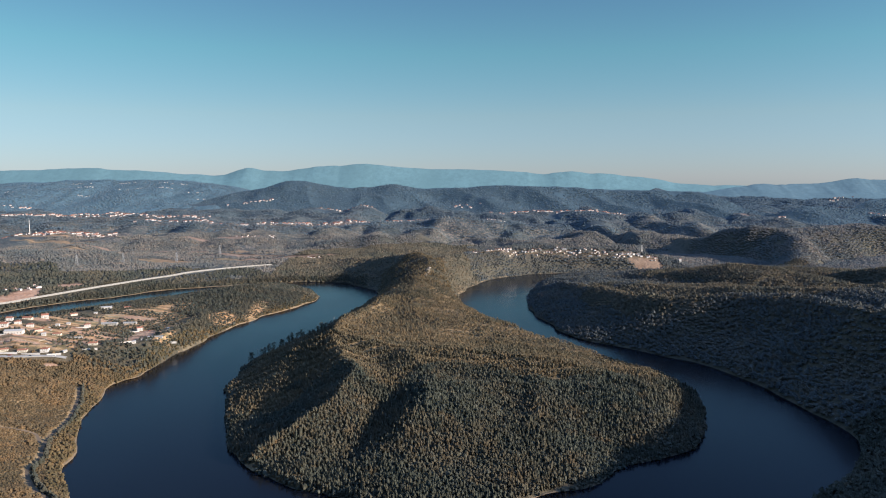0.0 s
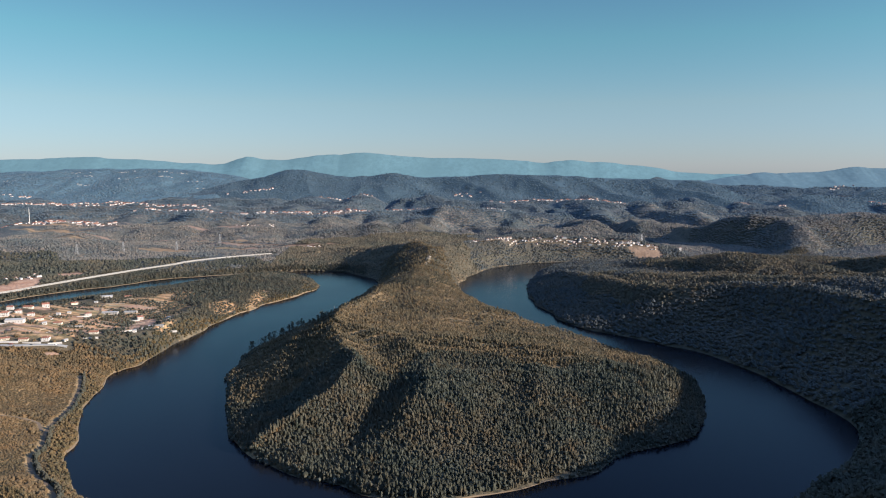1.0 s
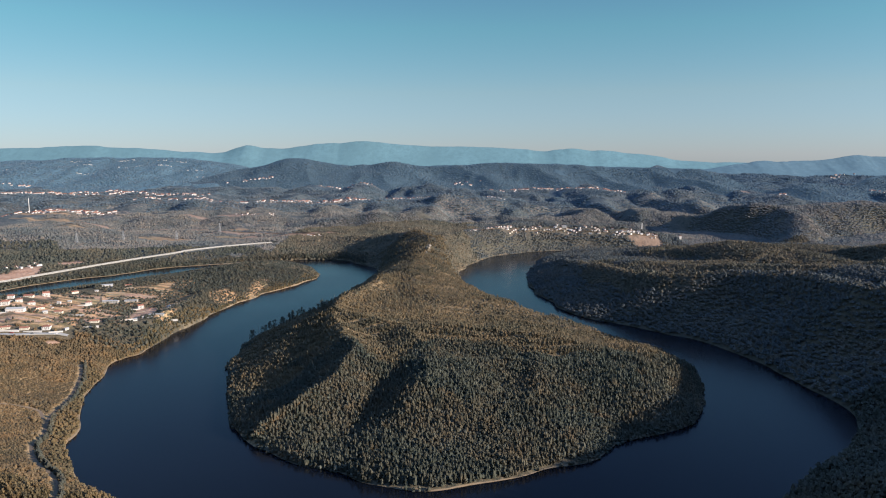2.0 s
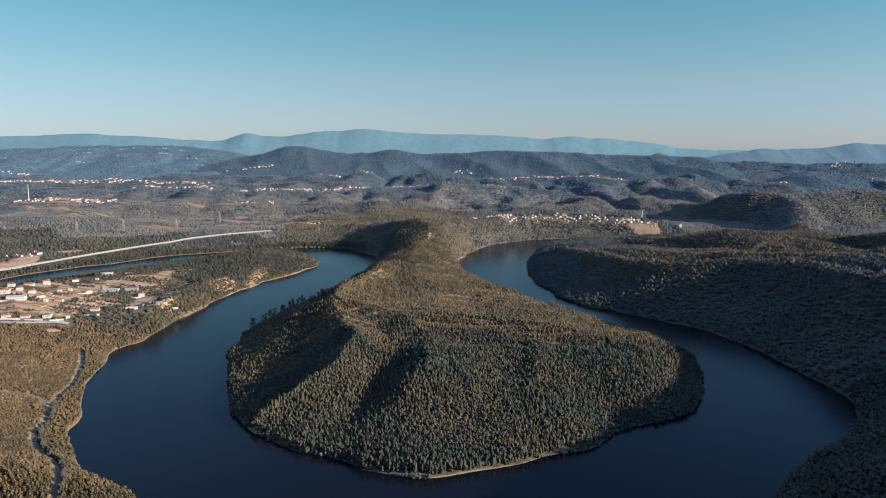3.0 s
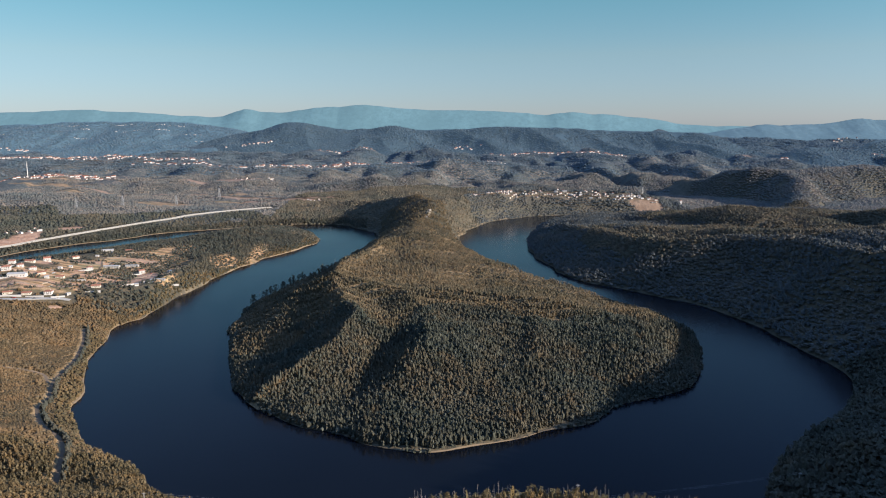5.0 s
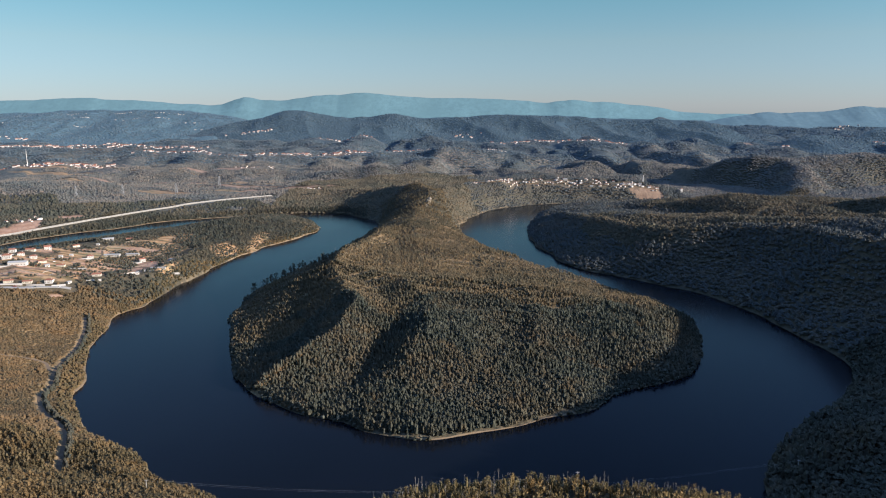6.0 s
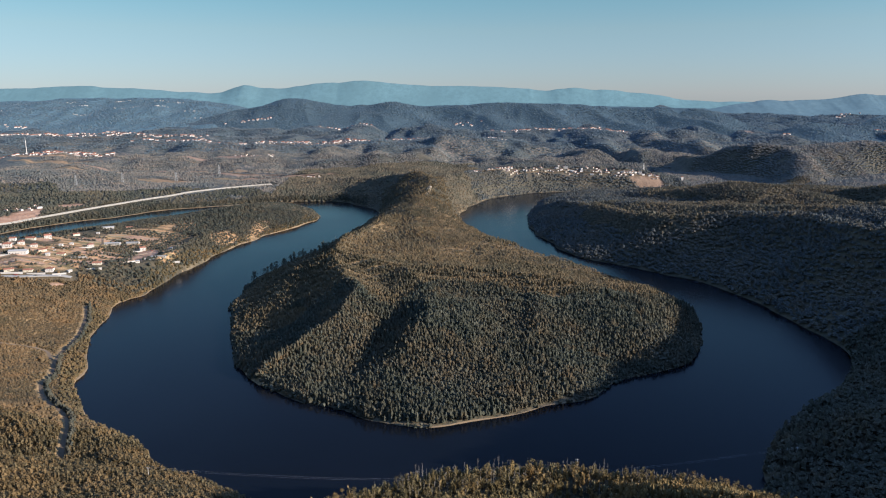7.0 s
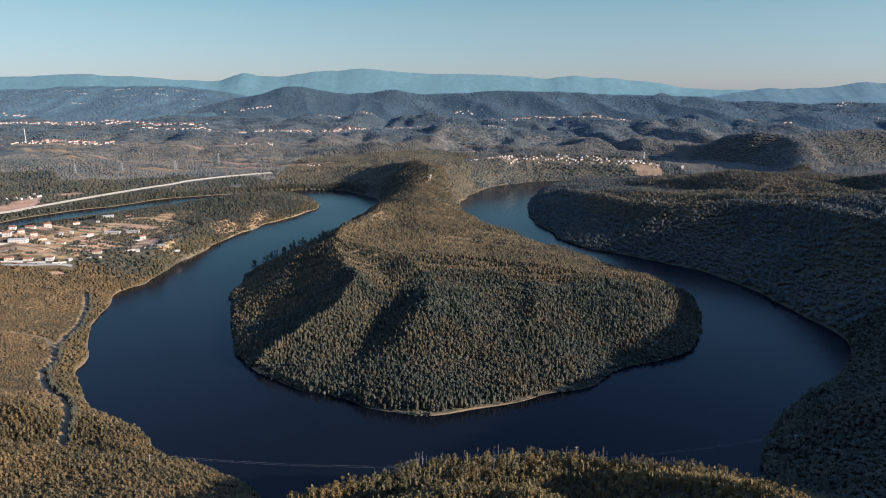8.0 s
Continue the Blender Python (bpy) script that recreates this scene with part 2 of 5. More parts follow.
PENINSULA = [(-141, 1530), (-150, 1400), (-178, 1250), (-205, 1110), (-243, 1000), (-261, 887), (-251, 792), (-236, 738), (-213, 667),
             (-184, 608), (-125, 550), (-85, 534), (-66, 514), (-36, 504), (-3, 502), (52, 520), (82, 539), (128, 560), (160, 592), (217, 623),
             (256, 666), (278, 729), (293, 811), (267, 887), (240, 929), (205, 1015), (149, 1103), (110, 1172), (68, 1270), (40, 1374)]
FAR_BAY = [(33, 1474), (59, 1589), (104, 1705), (166, 1774), (245, 1827), (330, 1849), (500, 1850), (700, 1830)]
EAST_BANK = [(700, 1770), (500, 1785), (330, 1768), (239, 1677), (193, 1526), (172, 1406), (168, 1286), (184, 1185), (210, 1091), (252, 1042),
             (337, 943), (375, 865), (397, 733), (399, 674), (383, 622), (341, 570), (278, 520), (245, 486), (218, 445), (205, 405)]
SOUTH_BANK = [(180, 385), (130, 395), (60, 402), (0, 392), (-40, 368), (-80, 352), (-108, 372), (-122, 402), (-160, 423), (-190, 436), (-226, 473), (-270, 505), (-304, 547), (-329, 598),
              (-376, 712), (-391, 768), (-403, 839), (-386, 882), (-377, 1000), (-368, 1085), (-335, 1229), (-303, 1314), (-268, 1399),
              (-266, 1474), (-299, 1548), (-364, 1583), (-438, 1575), (-487, 1551), (-573, 1458), (-648, 1366), (-718, 1285), (-796, 1179), (-960, 1020), (-1250, 820)]
RIVER = curve_of(NORTH_BANK + PENINSULA + FAR_BAY + EAST_BANK + SOUTH_BANK, 3, True)

# Crests near the water: the ground falls from them to the shore.
CRESTS = [
    (2.5, [(-23, 1560, 70), (-40, 1440, 30), (-70, 1370, 24), (-110, 1230, 36), (-140, 1010, 48), (-137, 870, 56), (-122, 820, 54), (-92, 728, 48), (-106, 662, 39), (-144, 610, 22), (-168, 590, 9)]),
    (1.5, [(-137, 870, 59), (-50, 830, 45), (-8, 740, 41), (-17, 655, 36), (-24, 630, 31), (-40, 590, 18), (-52, 555, 5)]),
    (1.3, [(-50, 830, 45), (60, 820, 42), (107, 790, 42), (167, 770, 36), (219, 730, 22)]),
    (1.2, [(-8, 740, 41), (20, 660, 31), (28, 600, 18), (30, 545, 6)]),
    (1.5, [(100, 790, 42), (90, 680, 29), (80, 600, 12)]),
    (1.4, [(-2, 705, 39), (45, 715, 37), (92, 720, 34)]),
    (1.4, [(-2, 770, 42), (45, 775, 41), (100, 780, 41)]),
    (0.9, [(-23, 1560, 70), (-55, 1615, 76), (-110, 1700, 60), (-190, 1800, 42), (-330, 1870, 34)]),
    (0.8, [(-23, 1560, 70), (20, 1680, 64), (80, 1800, 60), (202, 1900, 61), (327, 1930, 59), (486, 1920, 54), (621, 1930, 32)]),
    # Its out-of-view southern end is raised to throw shade on peninsula and near hill.
    (1.9, [(250, 1490, 28), (284, 1290, 50), (314, 1168, 57), (350, 1085, 62), (404, 1070, 69), (456, 1050, 75), (504, 990, 84), (508, 900, 90), (500, 825, 95), (545, 760, 108), (565, 690, 114), (540, 600, 112), (490, 500, 106), (350, 395, 93), (312, 310, 101), (285, 215, 114)]),
    (0.7, [(340, 1400, 38), (440, 1240, 52), (540, 1150, 66), (610, 1060, 78), (650, 940, 92)]),
    (0.6, [(340, 1500, 32), (473, 1480, 48), (590, 1440, 71), (700, 1380, 64), (690, 1220, 58)]),
    (1.15, [(675, 1400, 46), (787, 1400, 61), (860, 1350, 76), (1100, 1250, 85)]),
    (1.15, [(-640, 1010, 42), (-545, 880, 37), (-455, 900, 36), (-400, 950, 30), (-400, 1180, 20), (-310, 1440, 7)]),
    (1.15, [(-900, 1000, 50), (-640, 1010, 42), (-600, 1200, 24), (-500, 1400, 8)]),
    (1.15, [(-620, 720, 70), (-500, 740, 34), (-460, 660, 26)]),
    (1.15, [(-520, 500, 80), (-340, 480, 28), (-275, 450, 20), (-215, 432, 12)]),
    (1.15, [(-330, 340, 60), (-285, 375, 36), (-215, 400, 17), (-150, 400, 8)]),
    (1.15, [(0, 60, 130), (20, 200, 88), (40, 300, 60), (50, 348, 51.5), (100, 343, 47.5), (125, 336, 46.5), (150, 325, 48.5), (168, 305, 47), (220, 220, 64)]),
    (1.15, [(50, 348, 51.5), (4, 338, 49.5), (-26, 331, 49), (-53, 320, 48), (-74, 306, 46.5), (-95, 268, 52), (-100, 235, 62)]),
    (1.0, [(-60, 268, 60), (-10, 292, 58), (20, 300, 56)]),
    (1.0, [(108, 312, 59), (116, 306, 62), (128, 298, 66), (141, 283, 69), (152, 272, 70), (172, 250, 74), (200, 200, 82)]),
]
# Hills farther off: height above the plain, half width.
HILLS = [
    ([(-1300, 1780, 62), (-1019, 1860, 58), (-850, 1950, 40)], 170),
    ([(-634, 2050, 34), (-450, 2030, 34), (-296, 2000, 38)], 150),
    ([(-400, 2180, 40), (-333, 2250, 60), (-152, 2260, 56), (-40, 2300, 50)], 130),
    ([(751, 2250, 44), (807, 2160, 78), (850, 2080, 102), (893, 2010, 116), (950, 1975, 112), (958, 1900, 94), (925, 1810, 66), (865, 1710, 36)], 74),
    ([(965, 1970, 106), (1080, 1990, 108), (1200, 2020, 112), (1400, 2000, 118)], 120),
]
# Low swells of the plateau, raised under the villages to show them to the camera.
SWELLS = [np.array(c, float) for c in ([(-792, 2782), (-594, 2799), (-419, 2836), (-199, 2945), (-69, 2981)], [(-1441, 2460), (-1352, 2500), (-1162, 2472)], [(-1918, 3127), (-1679, 3150), (-1563, 3330), (-1257, 3109), (-1037, 3121)],
                                       [(264, 3423), (400, 3460), (547, 3479), (700, 3360), (799, 3253)], [(-1244, 2899), (-1064, 2919), (-821, 2809)], [(-688, 2414), (-560, 2380)], [(178, 2908), (247, 2896)])]
RIDGE_LINES = [(k, np.array(c)[:, :2], np.array(c)[:, 2]) for k, c in CRESTS]
# Gullies worn into the slopes: depth, half width.
GULLIES = [
    ([(-46, 690), (-58, 645), (-78, 600), (-98, 560)], 8, 18),
    ([(60, 700), (70, 640), (75, 570)], 3, 20),
    ([(130, 720), (150, 660), (170, 610)], 3, 24),
    ([(20, 1000), (90, 1040), (170, 1040)], 6, 40),
    ([(400, 1540), (500, 1400), (585, 1290), (720, 1220)], 16, 45),
    ([(720, 1480), (760, 1400), (800, 1300)], 16, 40),
    ([(-520, 640), (-430, 560), (-370, 520)], 8, 30),
    ([(-420, 430), (-330, 425), (-250, 440)], 12, 22),
    ([(52, 322), (72, 312), (92, 300), (104, 280), (108, 255)], 17, 16),
]
GULLY_LINES = [(np.array(c, float), deep, wide) for c, deep, wide in GULLIES]
HILL_LINES = [(np.array(c)[:, :2], np.array(c)[:, 2], w) for c, w in HILLS]


def ground_height(x, y):
    """Height of the ground over the water, and the distance to the shore (below zero in the river)."""
    shape, x, y = np.shape(x), np.ravel(np.asarray(x, float)), np.ravel(np.asarray(y, float))
    wob = 5.0
    wx, wy = x + wob * vnoise(x, y, 40, 5), y + wob * vnoise(x, y, 40, 6)
    loop = np.concatenate([RIVER, RIVER[:1]])
    ds, _ = to_line(wx, wy, loop)
    wet = inside(wx, wy, RIVER)
    land = 9 * (1 - np.exp(-ds / 50)) + 12 * smooth(60, 500, ds)
    for fall, line, high in RIDGE_LINES:
        dr, level = to_line(wx, wy, line, high)
        land = np.maximum(land, level * (ds / (ds + dr * fall + 1e-6)) ** 0.85)
    for line, deep, wide in GULLY_LINES:
        dg, _ = to_line(wx, wy, line)
        land = land - np.minimum(deep, land * 0.7) * np.exp(-(dg / wide) ** 2)
    plain_z = 20 + 14 * smooth(1700, 2200, y) + 32 * smooth(2300, 3300, y) + 50 * smooth(3300, 4300, y) + 70 * smooth(4200, 5000, y)
    plain_z = plain_z * smooth(300, 450, y + np.abs(x)) + 60 * smooth(250, -300, y) + 40 * smooth(900, 1900, np.abs(x) * smooth(3000, 1500, y))
    away = smooth(80, 380, ds)
    land = np.maximum(land, plain_z * away)
    for line, high, wide in HILL_LINES:
        dr, level = to_line(x, y, line, high)
        dr = dr * (1 + 0.35 * vnoise(x, y, 160, 9))
        land = np.maximum(land, level * np.exp(-(dr / wide) ** 2 * 1.1))
    rough = fbm(x, y, 70, 4, 3)
    swell = np.max([np.exp(-(to_line(x, y, c)[0] / 130) ** 2) for c in SWELLS], 0)
    far = smooth(1700, 2600, y)
    gully = 1 - np.abs(fbm(x * 1.0, y * 0.7, 340, 3, 11, 0.42))
    land = land + (2.0 + 2.5 * far) * rough * smooth(5, 60, ds) + far * (1 - 0.5 * smooth(3300, 3800, y)) * (26 * (gully - 0.75) + (30 + 22 * smooth(-600, -250, x) * smooth(1100, 400, x)) * (np.abs(fbm(x, y * 0.6, 230, 3, 17, 0.45)) - 0.28)) * smooth(60, 300, ds) * (1 - 0.75 * swell) + 14 * far * swell
    land = land * (1 - 0.62 * smooth(1330, 1430, y) * (1 - smooth(0, 28, ds)))
    land = np.maximum(land, 0.25 + 0.9 * (1 - np.exp(-ds / 4)))
    land = np.where(wet, -6 * (1 - np.exp(-ds / 14)) - 0.05, land)
    return land.reshape(shape), np.where(wet, -ds, ds).reshape(shape)


# ---- mesh helpers ----
def fast_mesh(name, verts, faces, mat, tones=None, smooth_faces=False, extra=None):
    """A mesh from numpy arrays: verts (n, 3), faces (m, 3) or (m, 4)."""
    me = bpy.data.meshes.new(name)
    k = faces.shape[1]
    me.vertices.add(len(verts)), me.loops.add(faces.size), me.polygons.add(len(faces))
    me.vertices.foreach_set("co", np.ascontiguousarray(verts, np.float32).ravel())
    me.loops.foreach_set("vertex_index", np.ascontiguousarray(faces, np.int32).ravel())
    me.polygons.foreach_set("loop_start", np.arange(0, faces.size, k, dtype=np.int32))
    me.polygons.foreach_set("use_smooth", np.full(len(faces), smooth_faces))
    layers = dict(extra or {})
    if tones is not None:
        layers["tone"] = tones
    for key, values in layers.items():
        me.attributes.new(key, "FLOAT", "POINT").data.foreach_set("value", np.ascontiguousarray(values, np.float32).ravel())
    me.update(calc_edges=True)
    me.materials.append(mat)
    return me


def part(name, bm, mat, parent, label=""):
    me = bpy.data.meshes.new(name)
    bm.to_mesh(me)
    bm.free()
    me.materials.append(mat)
    ob = new(name, me)
    ob.parent = parent
    return tagged(ob, label)


def box(bm, x0, x1, y0, y1, z0, z1):
    v = [bm.verts.new((x, y, z)) for z in (z0, z1) for x, y in ((x0, y0), (x1, y0), (x1, y1), (x0, y1))]
    for f in ((3, 2, 1, 0), (4, 5, 6, 7), (0, 1, 5, 4), (1, 2, 6, 5), (2, 3, 7, 6), (3, 0, 4, 7)):
        bm.faces.new([v[i] for i in f])
    return bm


# ---- ground ----
fine = np.radians(np.linspace(-37, 44, 450))
coarse = np.radians(np.linspace(44, 323, 90)[1:-1])
turns = np.concatenate([fine, coarse])
rings = np.concatenate([[0.0, 40.0, 80.0], 120 * (5600 / 120) ** np.linspace(0, 1, 420)])
RR, AA = np.meshgrid(rings, turns, indexing="ij")
GX, GY = RR * np.sin(AA), RR * np.cos(AA)
GZ, GS = ground_height(GX, GY)
index = np.arange(GX.size).reshape(GX.shape)
nxt = np.roll(index, -1, 1)
quads = np.stack([index[:-1], index[1:], nxt[1:], nxt[:-1]], -1).reshape(-1, 4)[:, ::-1]


def patch(x, y, cx, cy, rx, ry, seed):
    """A blotch of ground with an uneven edge."""
    d = np.hypot((x - cx) / rx, (y - cy) / ry) + 0.35 * fbm(x, y, 40, 3, seed)
    return 1 - smooth(0.85, 1.05, d)


FIELDS = [(-1400, 2425, 200, 16, 67), (-1250, 2330, 160, 20, 68), (-980, 1960, 130, 26, 61), (-760, 1900, 90, 22, 62), (-560, 1935, 120, 18, 63), (-1120, 2080, 150, 20, 64), (-700, 2120, 140, 22, 65), (-480, 2080, 60, 20, 66), (-520, 1130, 95, 130, 21), (-560, 985, 120, 55, 22), (-470, 1010, 35, 60, 23), (-640, 910, 110, 35, 24), (-343, 1270, 12, 60, 25), (-372, 1190, 22, 34, 91), (-422, 1015, 30, 62, 28), (-480, 1235, 48, 42, 29), (-560, 900, 90, 22, 26)]
EARTHS = [(-470, 925, 55, 12, 31), (-415, 1040, 14, 16, 81), (-470, 985, 40, 9, 79), (-440, 1005, 26, 9, 80), (-560, 905, 70, 9, 33), (-480, 842, 10, 7, 34), (-430, 945, 18, 14, 44), (-600, 985, 60, 6, 45), (-500, 1010, 40, 7, 47), (-445, 1035, 16, 22, 48), (-815, 1530, 34, 24, 35),
          (-860, 1420, 30, 60, 36), (556, 1872, 46, 32, 37), (-610, 1065, 30, 9, 71), (-520, 1030, 44, 8, 72), (-560, 945, 50, 7, 73), (-500, 955, 36, 10, 74), (-450, 985, 26, 9, 75), (-520, 905, 30, 8, 76), (-560, 1110, 36, 8, 77), (-490, 1140, 30, 10, 78), (-420, 1960, 130, 26, 38), (-560, 2010, 190, 16, 40),
          (-740, 2400, 160, 40, 41), (-900, 2150, 260, 25, 42), (1390, 3250, 25, 60, 43)]
EARTHS.append((-30, 535, 11, 3.0, 46))
# Villages on the hills: a line of the plan and the number of houses.
VILLAGES = [
    ([(45, 1806), (130, 1848), (207, 1882), (330, 1908), (450, 1900), (570, 1906)], 150, 9),
    ([(-792, 2782), (-594, 2799), (-419, 2836), (-199, 2945), (-69, 2981)], 52, 28),
    ([(-1441, 2460), (-1352, 2500), (-1162, 2472)], 34, 26),
    ([(178, 2908), (247, 2896)], 9, 10),
    ([(-688, 2414), (-560, 2380)], 10, 18),
    ([(-383, 1946), (-320, 1929)], 6, 8),
    ([(-916, 1479), (-854, 1470), (-884, 1540)], 9, 14),
    ([(264, 3423), (400, 3460), (547, 3479), (700, 3360), (799, 3253)], 46, 30),
    ([(-2307, 3671), (-2161, 3724)], 14, 25),
    ([(-1918, 3127), (-1679, 3150), (-1563, 3330), (-1257, 3109), (-1037, 3121)], 48, 24),
    ([(-1244, 2899), (-1064, 2919), (-821, 2809)], 26, 20),
    ([(-792, 2800), (-594, 2815), (-419, 2850), (-199, 2958), (-69, 2992)], 46, 16),
    ([(-1441, 2476), (-1352, 2512), (-1162, 2484)], 34, 16),
    ([(-2000, 3140), (-1679, 3165), (-1563, 3340), (-1257, 3120), (-1037, 3130)], 50, 14),
    ([(264, 3400), (400, 3440), (547, 3460), (700, 3340), (799, 3240)], 34, 16),
    ([(2119, 3800), (2080, 3700)], 8, 20),
    ([(1480, 3109), (1530, 3180)], 8, 16),
    ([(1960, 3251), (2050, 3240)], 8, 14),
    ([(-420, 3640), (-360, 3630)], 6, 14),
    ([(-1150, 3715), (-889, 3773)], 16, 22),
    ([(-1520, 2425), (-1380, 2470), (-1160, 2455)], 44, 13),
    ([(-2050, 3120), (-1700, 3135), (-1400, 3200)], 56, 12),
    ([(-720, 2790), (-450, 2825), (-230, 2920)], 40, 10),
    ([(-620, 3560), (-500, 3540), (-380, 3600)], 14, 22),
    ([(60, 3700), (170, 3660)], 9, 18),
]
VILLAGE_LINES = [np.array(v[0], float) for v in VILLAGES]
about = np.min([to_line(GX.ravel(), GY.ravel(), v)[0] for v in VILLAGE_LINES], 0).reshape(GX.shape)
field = np.max([patch(GX, GY, *p) for p in FIELDS], 0)
earth = np.max([patch(GX, GY, *p) for p in EARTHS], 0)
earth = np.maximum(earth, (0.25 + 0.25 * smooth(1950, 2200, GY)) * (1 - smooth(0.5, 1.2, about / (16 + 26 * smooth(1950, 2200, GY)) + 0.7 * fbm(GX, GY, 45, 3, 55))))
earth *= 1 - 0.5 * smooth(1880, 1950, GY) * smooth(450, 350, GX)
earth *= 1 - 0.6 * smooth(440, 480, GX)
earth *= 1 - 0.7 * smooth(0, 60, GX) * smooth(480, 440, GX) * smooth(1700, 1760, GY)
field *= 1 - 0.4 * smooth(1800, 1900, GY)
shore = 0.4 * (1 - smooth(0.4, 2.4, GS + 2.0 * vnoise(GX, GY, 25, 51))) * smooth(-0.1, 0.5, vnoise(GX, GY, 90, 52) + 0.15) * (0.35 + 0.65 * smooth(-200, -300, GX)) * (1 - 0.85 * smooth(900, 1400, GY)) * smooth(320, 120, GX)
straw = smooth(-120, -200, GX) * smooth(880, 820, GY) * smooth(300, 400, GY)
straw = np.maximum(straw, 0.75 * inside(GX.ravel(), GY.ravel(), np.array(PENINSULA, float)).reshape(GX.shape) * smooth(700, 800, GY))
# Grows with distance; mixes the painted blue haze into the ground.
haze_tint = smooth(2650, 3350, GY + 250 * vnoise(GX, GY, 260, 54))
east_side = smooth(150, 200, GX) * smooth(1900, 1700, GY) * smooth(380, 430, GY)
woods = np.maximum(0.05 * east_side, np.maximum(smooth(1950, 2500, GY + 150 * vnoise(GX, GY, 200, 53)), np.maximum((0.1 + 0.15 * smooth(60, 160, GX)) * smooth(1480, 1640, GY) * smooth(-250, -60, GX), smooth(1560, 1700, GY) * smooth(-420, -500, GX))))
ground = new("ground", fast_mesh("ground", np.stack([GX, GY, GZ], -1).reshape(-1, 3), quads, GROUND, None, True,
                                 {"straw": straw, "field": field, "earth": earth, "shore": shore, "woods": woods, "haze_tint": haze_tint}))
tagged(ground, "wooded hills and dry fields round a winding reservoir", "ground", kind="structure")

bm = bmesh.new()
bmesh.ops.create_grid(bm, x_segments=40, y_segments=40, size=1)
bmesh.ops.transform(bm, matrix=Matrix.Translation((-200, 1150, 0)) @ Matrix.Diagonal((1150, 850, 1, 1)), verts=bm.verts)
me = bpy.data.meshes.new("water")
bm.to_mesh(me), bm.free()
me.materials.append(WATER)
water = tagged(new("water", me), "calm dark blue reservoir water winding between wooded banks", "water", kind="structure")


# ---- distant ranges ----
def mountain_range(name, knots, foot, depth, mat, label, seed, folds=26, spurs=0, rows=60):
    """A chain of far hills: a crest that falls to the plain in spurs and ravines."""
    def relief(px, py, q):
        return (folds * fbm(px, py, 420, 3, seed + 3) + folds * (0.45 - np.abs(fbm(px, py * 0.45, 240, 3, seed + 5)))
                + spurs * smooth(-450, 150, px) * (0.5 - np.abs(np.sin((px + 0.45 * py) * np.pi / 310 + 0.9 * fbm(px, py, 500, 2, seed + 8))))) * np.sin(np.pi * np.clip(q, 0, 1) ** 0.8)
    line = curve_of(knots, 22)
    n = len(line)
    s = np.linspace(0, 1, rows)[:, None]
    x, y = line[:, 0][None] + 0 * s, line[:, 1][None] - depth * s
    crest = line[:, 2] + 5 * fbm(line[:, 0], line[:, 1], 120, 4, seed)
    z = foot + (crest[None] - foot) * (1 - s) ** 1.2 + relief(x, y, s)
    back = np.stack([x[0], y[0] + 60, np.full(n, foot * 1.0)], -1)[None]
    skirt = np.stack([x[-1], y[-1] - 30, np.full(n, foot - 90.0)], -1)[None]
    v = np.concatenate([back, np.stack([x, y, z], -1), skirt])
    i = np.arange(v.shape[0] * n).reshape(v.shape[0], n)
    f = np.stack([i[:-1, :-1], i[1:, :-1], i[1:, 1:], i[:-1, 1:]], -1).reshape(-1, 4)
    tagged(new(name, fast_mesh(name, v.reshape(-1, 3), f, mat, None, True)), label, "mountains", kind="structure")

    def level(px, py):
        q = np.clip((np.interp(px, line[:, 0], line[:, 1]) - py) / depth, 0, 1)
        return foot + (np.interp(px, line[:, 0], crest) - foot) * (1 - q) ** 1.2 + relief(px, py, q)
    return level


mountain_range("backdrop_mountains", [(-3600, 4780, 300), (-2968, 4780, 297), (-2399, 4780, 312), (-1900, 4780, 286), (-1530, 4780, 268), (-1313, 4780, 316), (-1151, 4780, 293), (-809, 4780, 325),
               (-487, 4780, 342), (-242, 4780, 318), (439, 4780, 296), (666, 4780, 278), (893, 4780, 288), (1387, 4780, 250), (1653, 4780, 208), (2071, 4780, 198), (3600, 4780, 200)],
               120, 260, MOUNTAIN, "mountain chain along the horizon, tinted blue for haze", 61, 2.5)
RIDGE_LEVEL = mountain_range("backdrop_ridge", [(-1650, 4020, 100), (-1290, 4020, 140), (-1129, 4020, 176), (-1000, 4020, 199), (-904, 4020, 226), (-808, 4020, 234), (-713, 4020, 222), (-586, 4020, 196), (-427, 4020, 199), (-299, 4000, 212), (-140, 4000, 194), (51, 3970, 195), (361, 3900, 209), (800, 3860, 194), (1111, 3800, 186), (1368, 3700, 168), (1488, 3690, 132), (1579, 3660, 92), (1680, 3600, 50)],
               62, 480, RIDGE, "long dark wooded ridge before the mountains, tinted blue for haze", 70, 14, 26)
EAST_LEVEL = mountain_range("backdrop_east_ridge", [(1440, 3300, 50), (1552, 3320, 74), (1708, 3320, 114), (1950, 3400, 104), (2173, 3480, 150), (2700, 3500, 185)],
               50, 330, RIDGE, "dark wooded hills in the east, tinted blue for haze", 74, 12, 16)
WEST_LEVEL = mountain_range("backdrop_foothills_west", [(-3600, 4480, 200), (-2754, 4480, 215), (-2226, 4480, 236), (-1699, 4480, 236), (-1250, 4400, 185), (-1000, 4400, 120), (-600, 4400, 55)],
               48, 1150, FOOTHILL, "wooded foothills under the mountains, tinted blue-grey for haze", 64, 15, 0, 130)
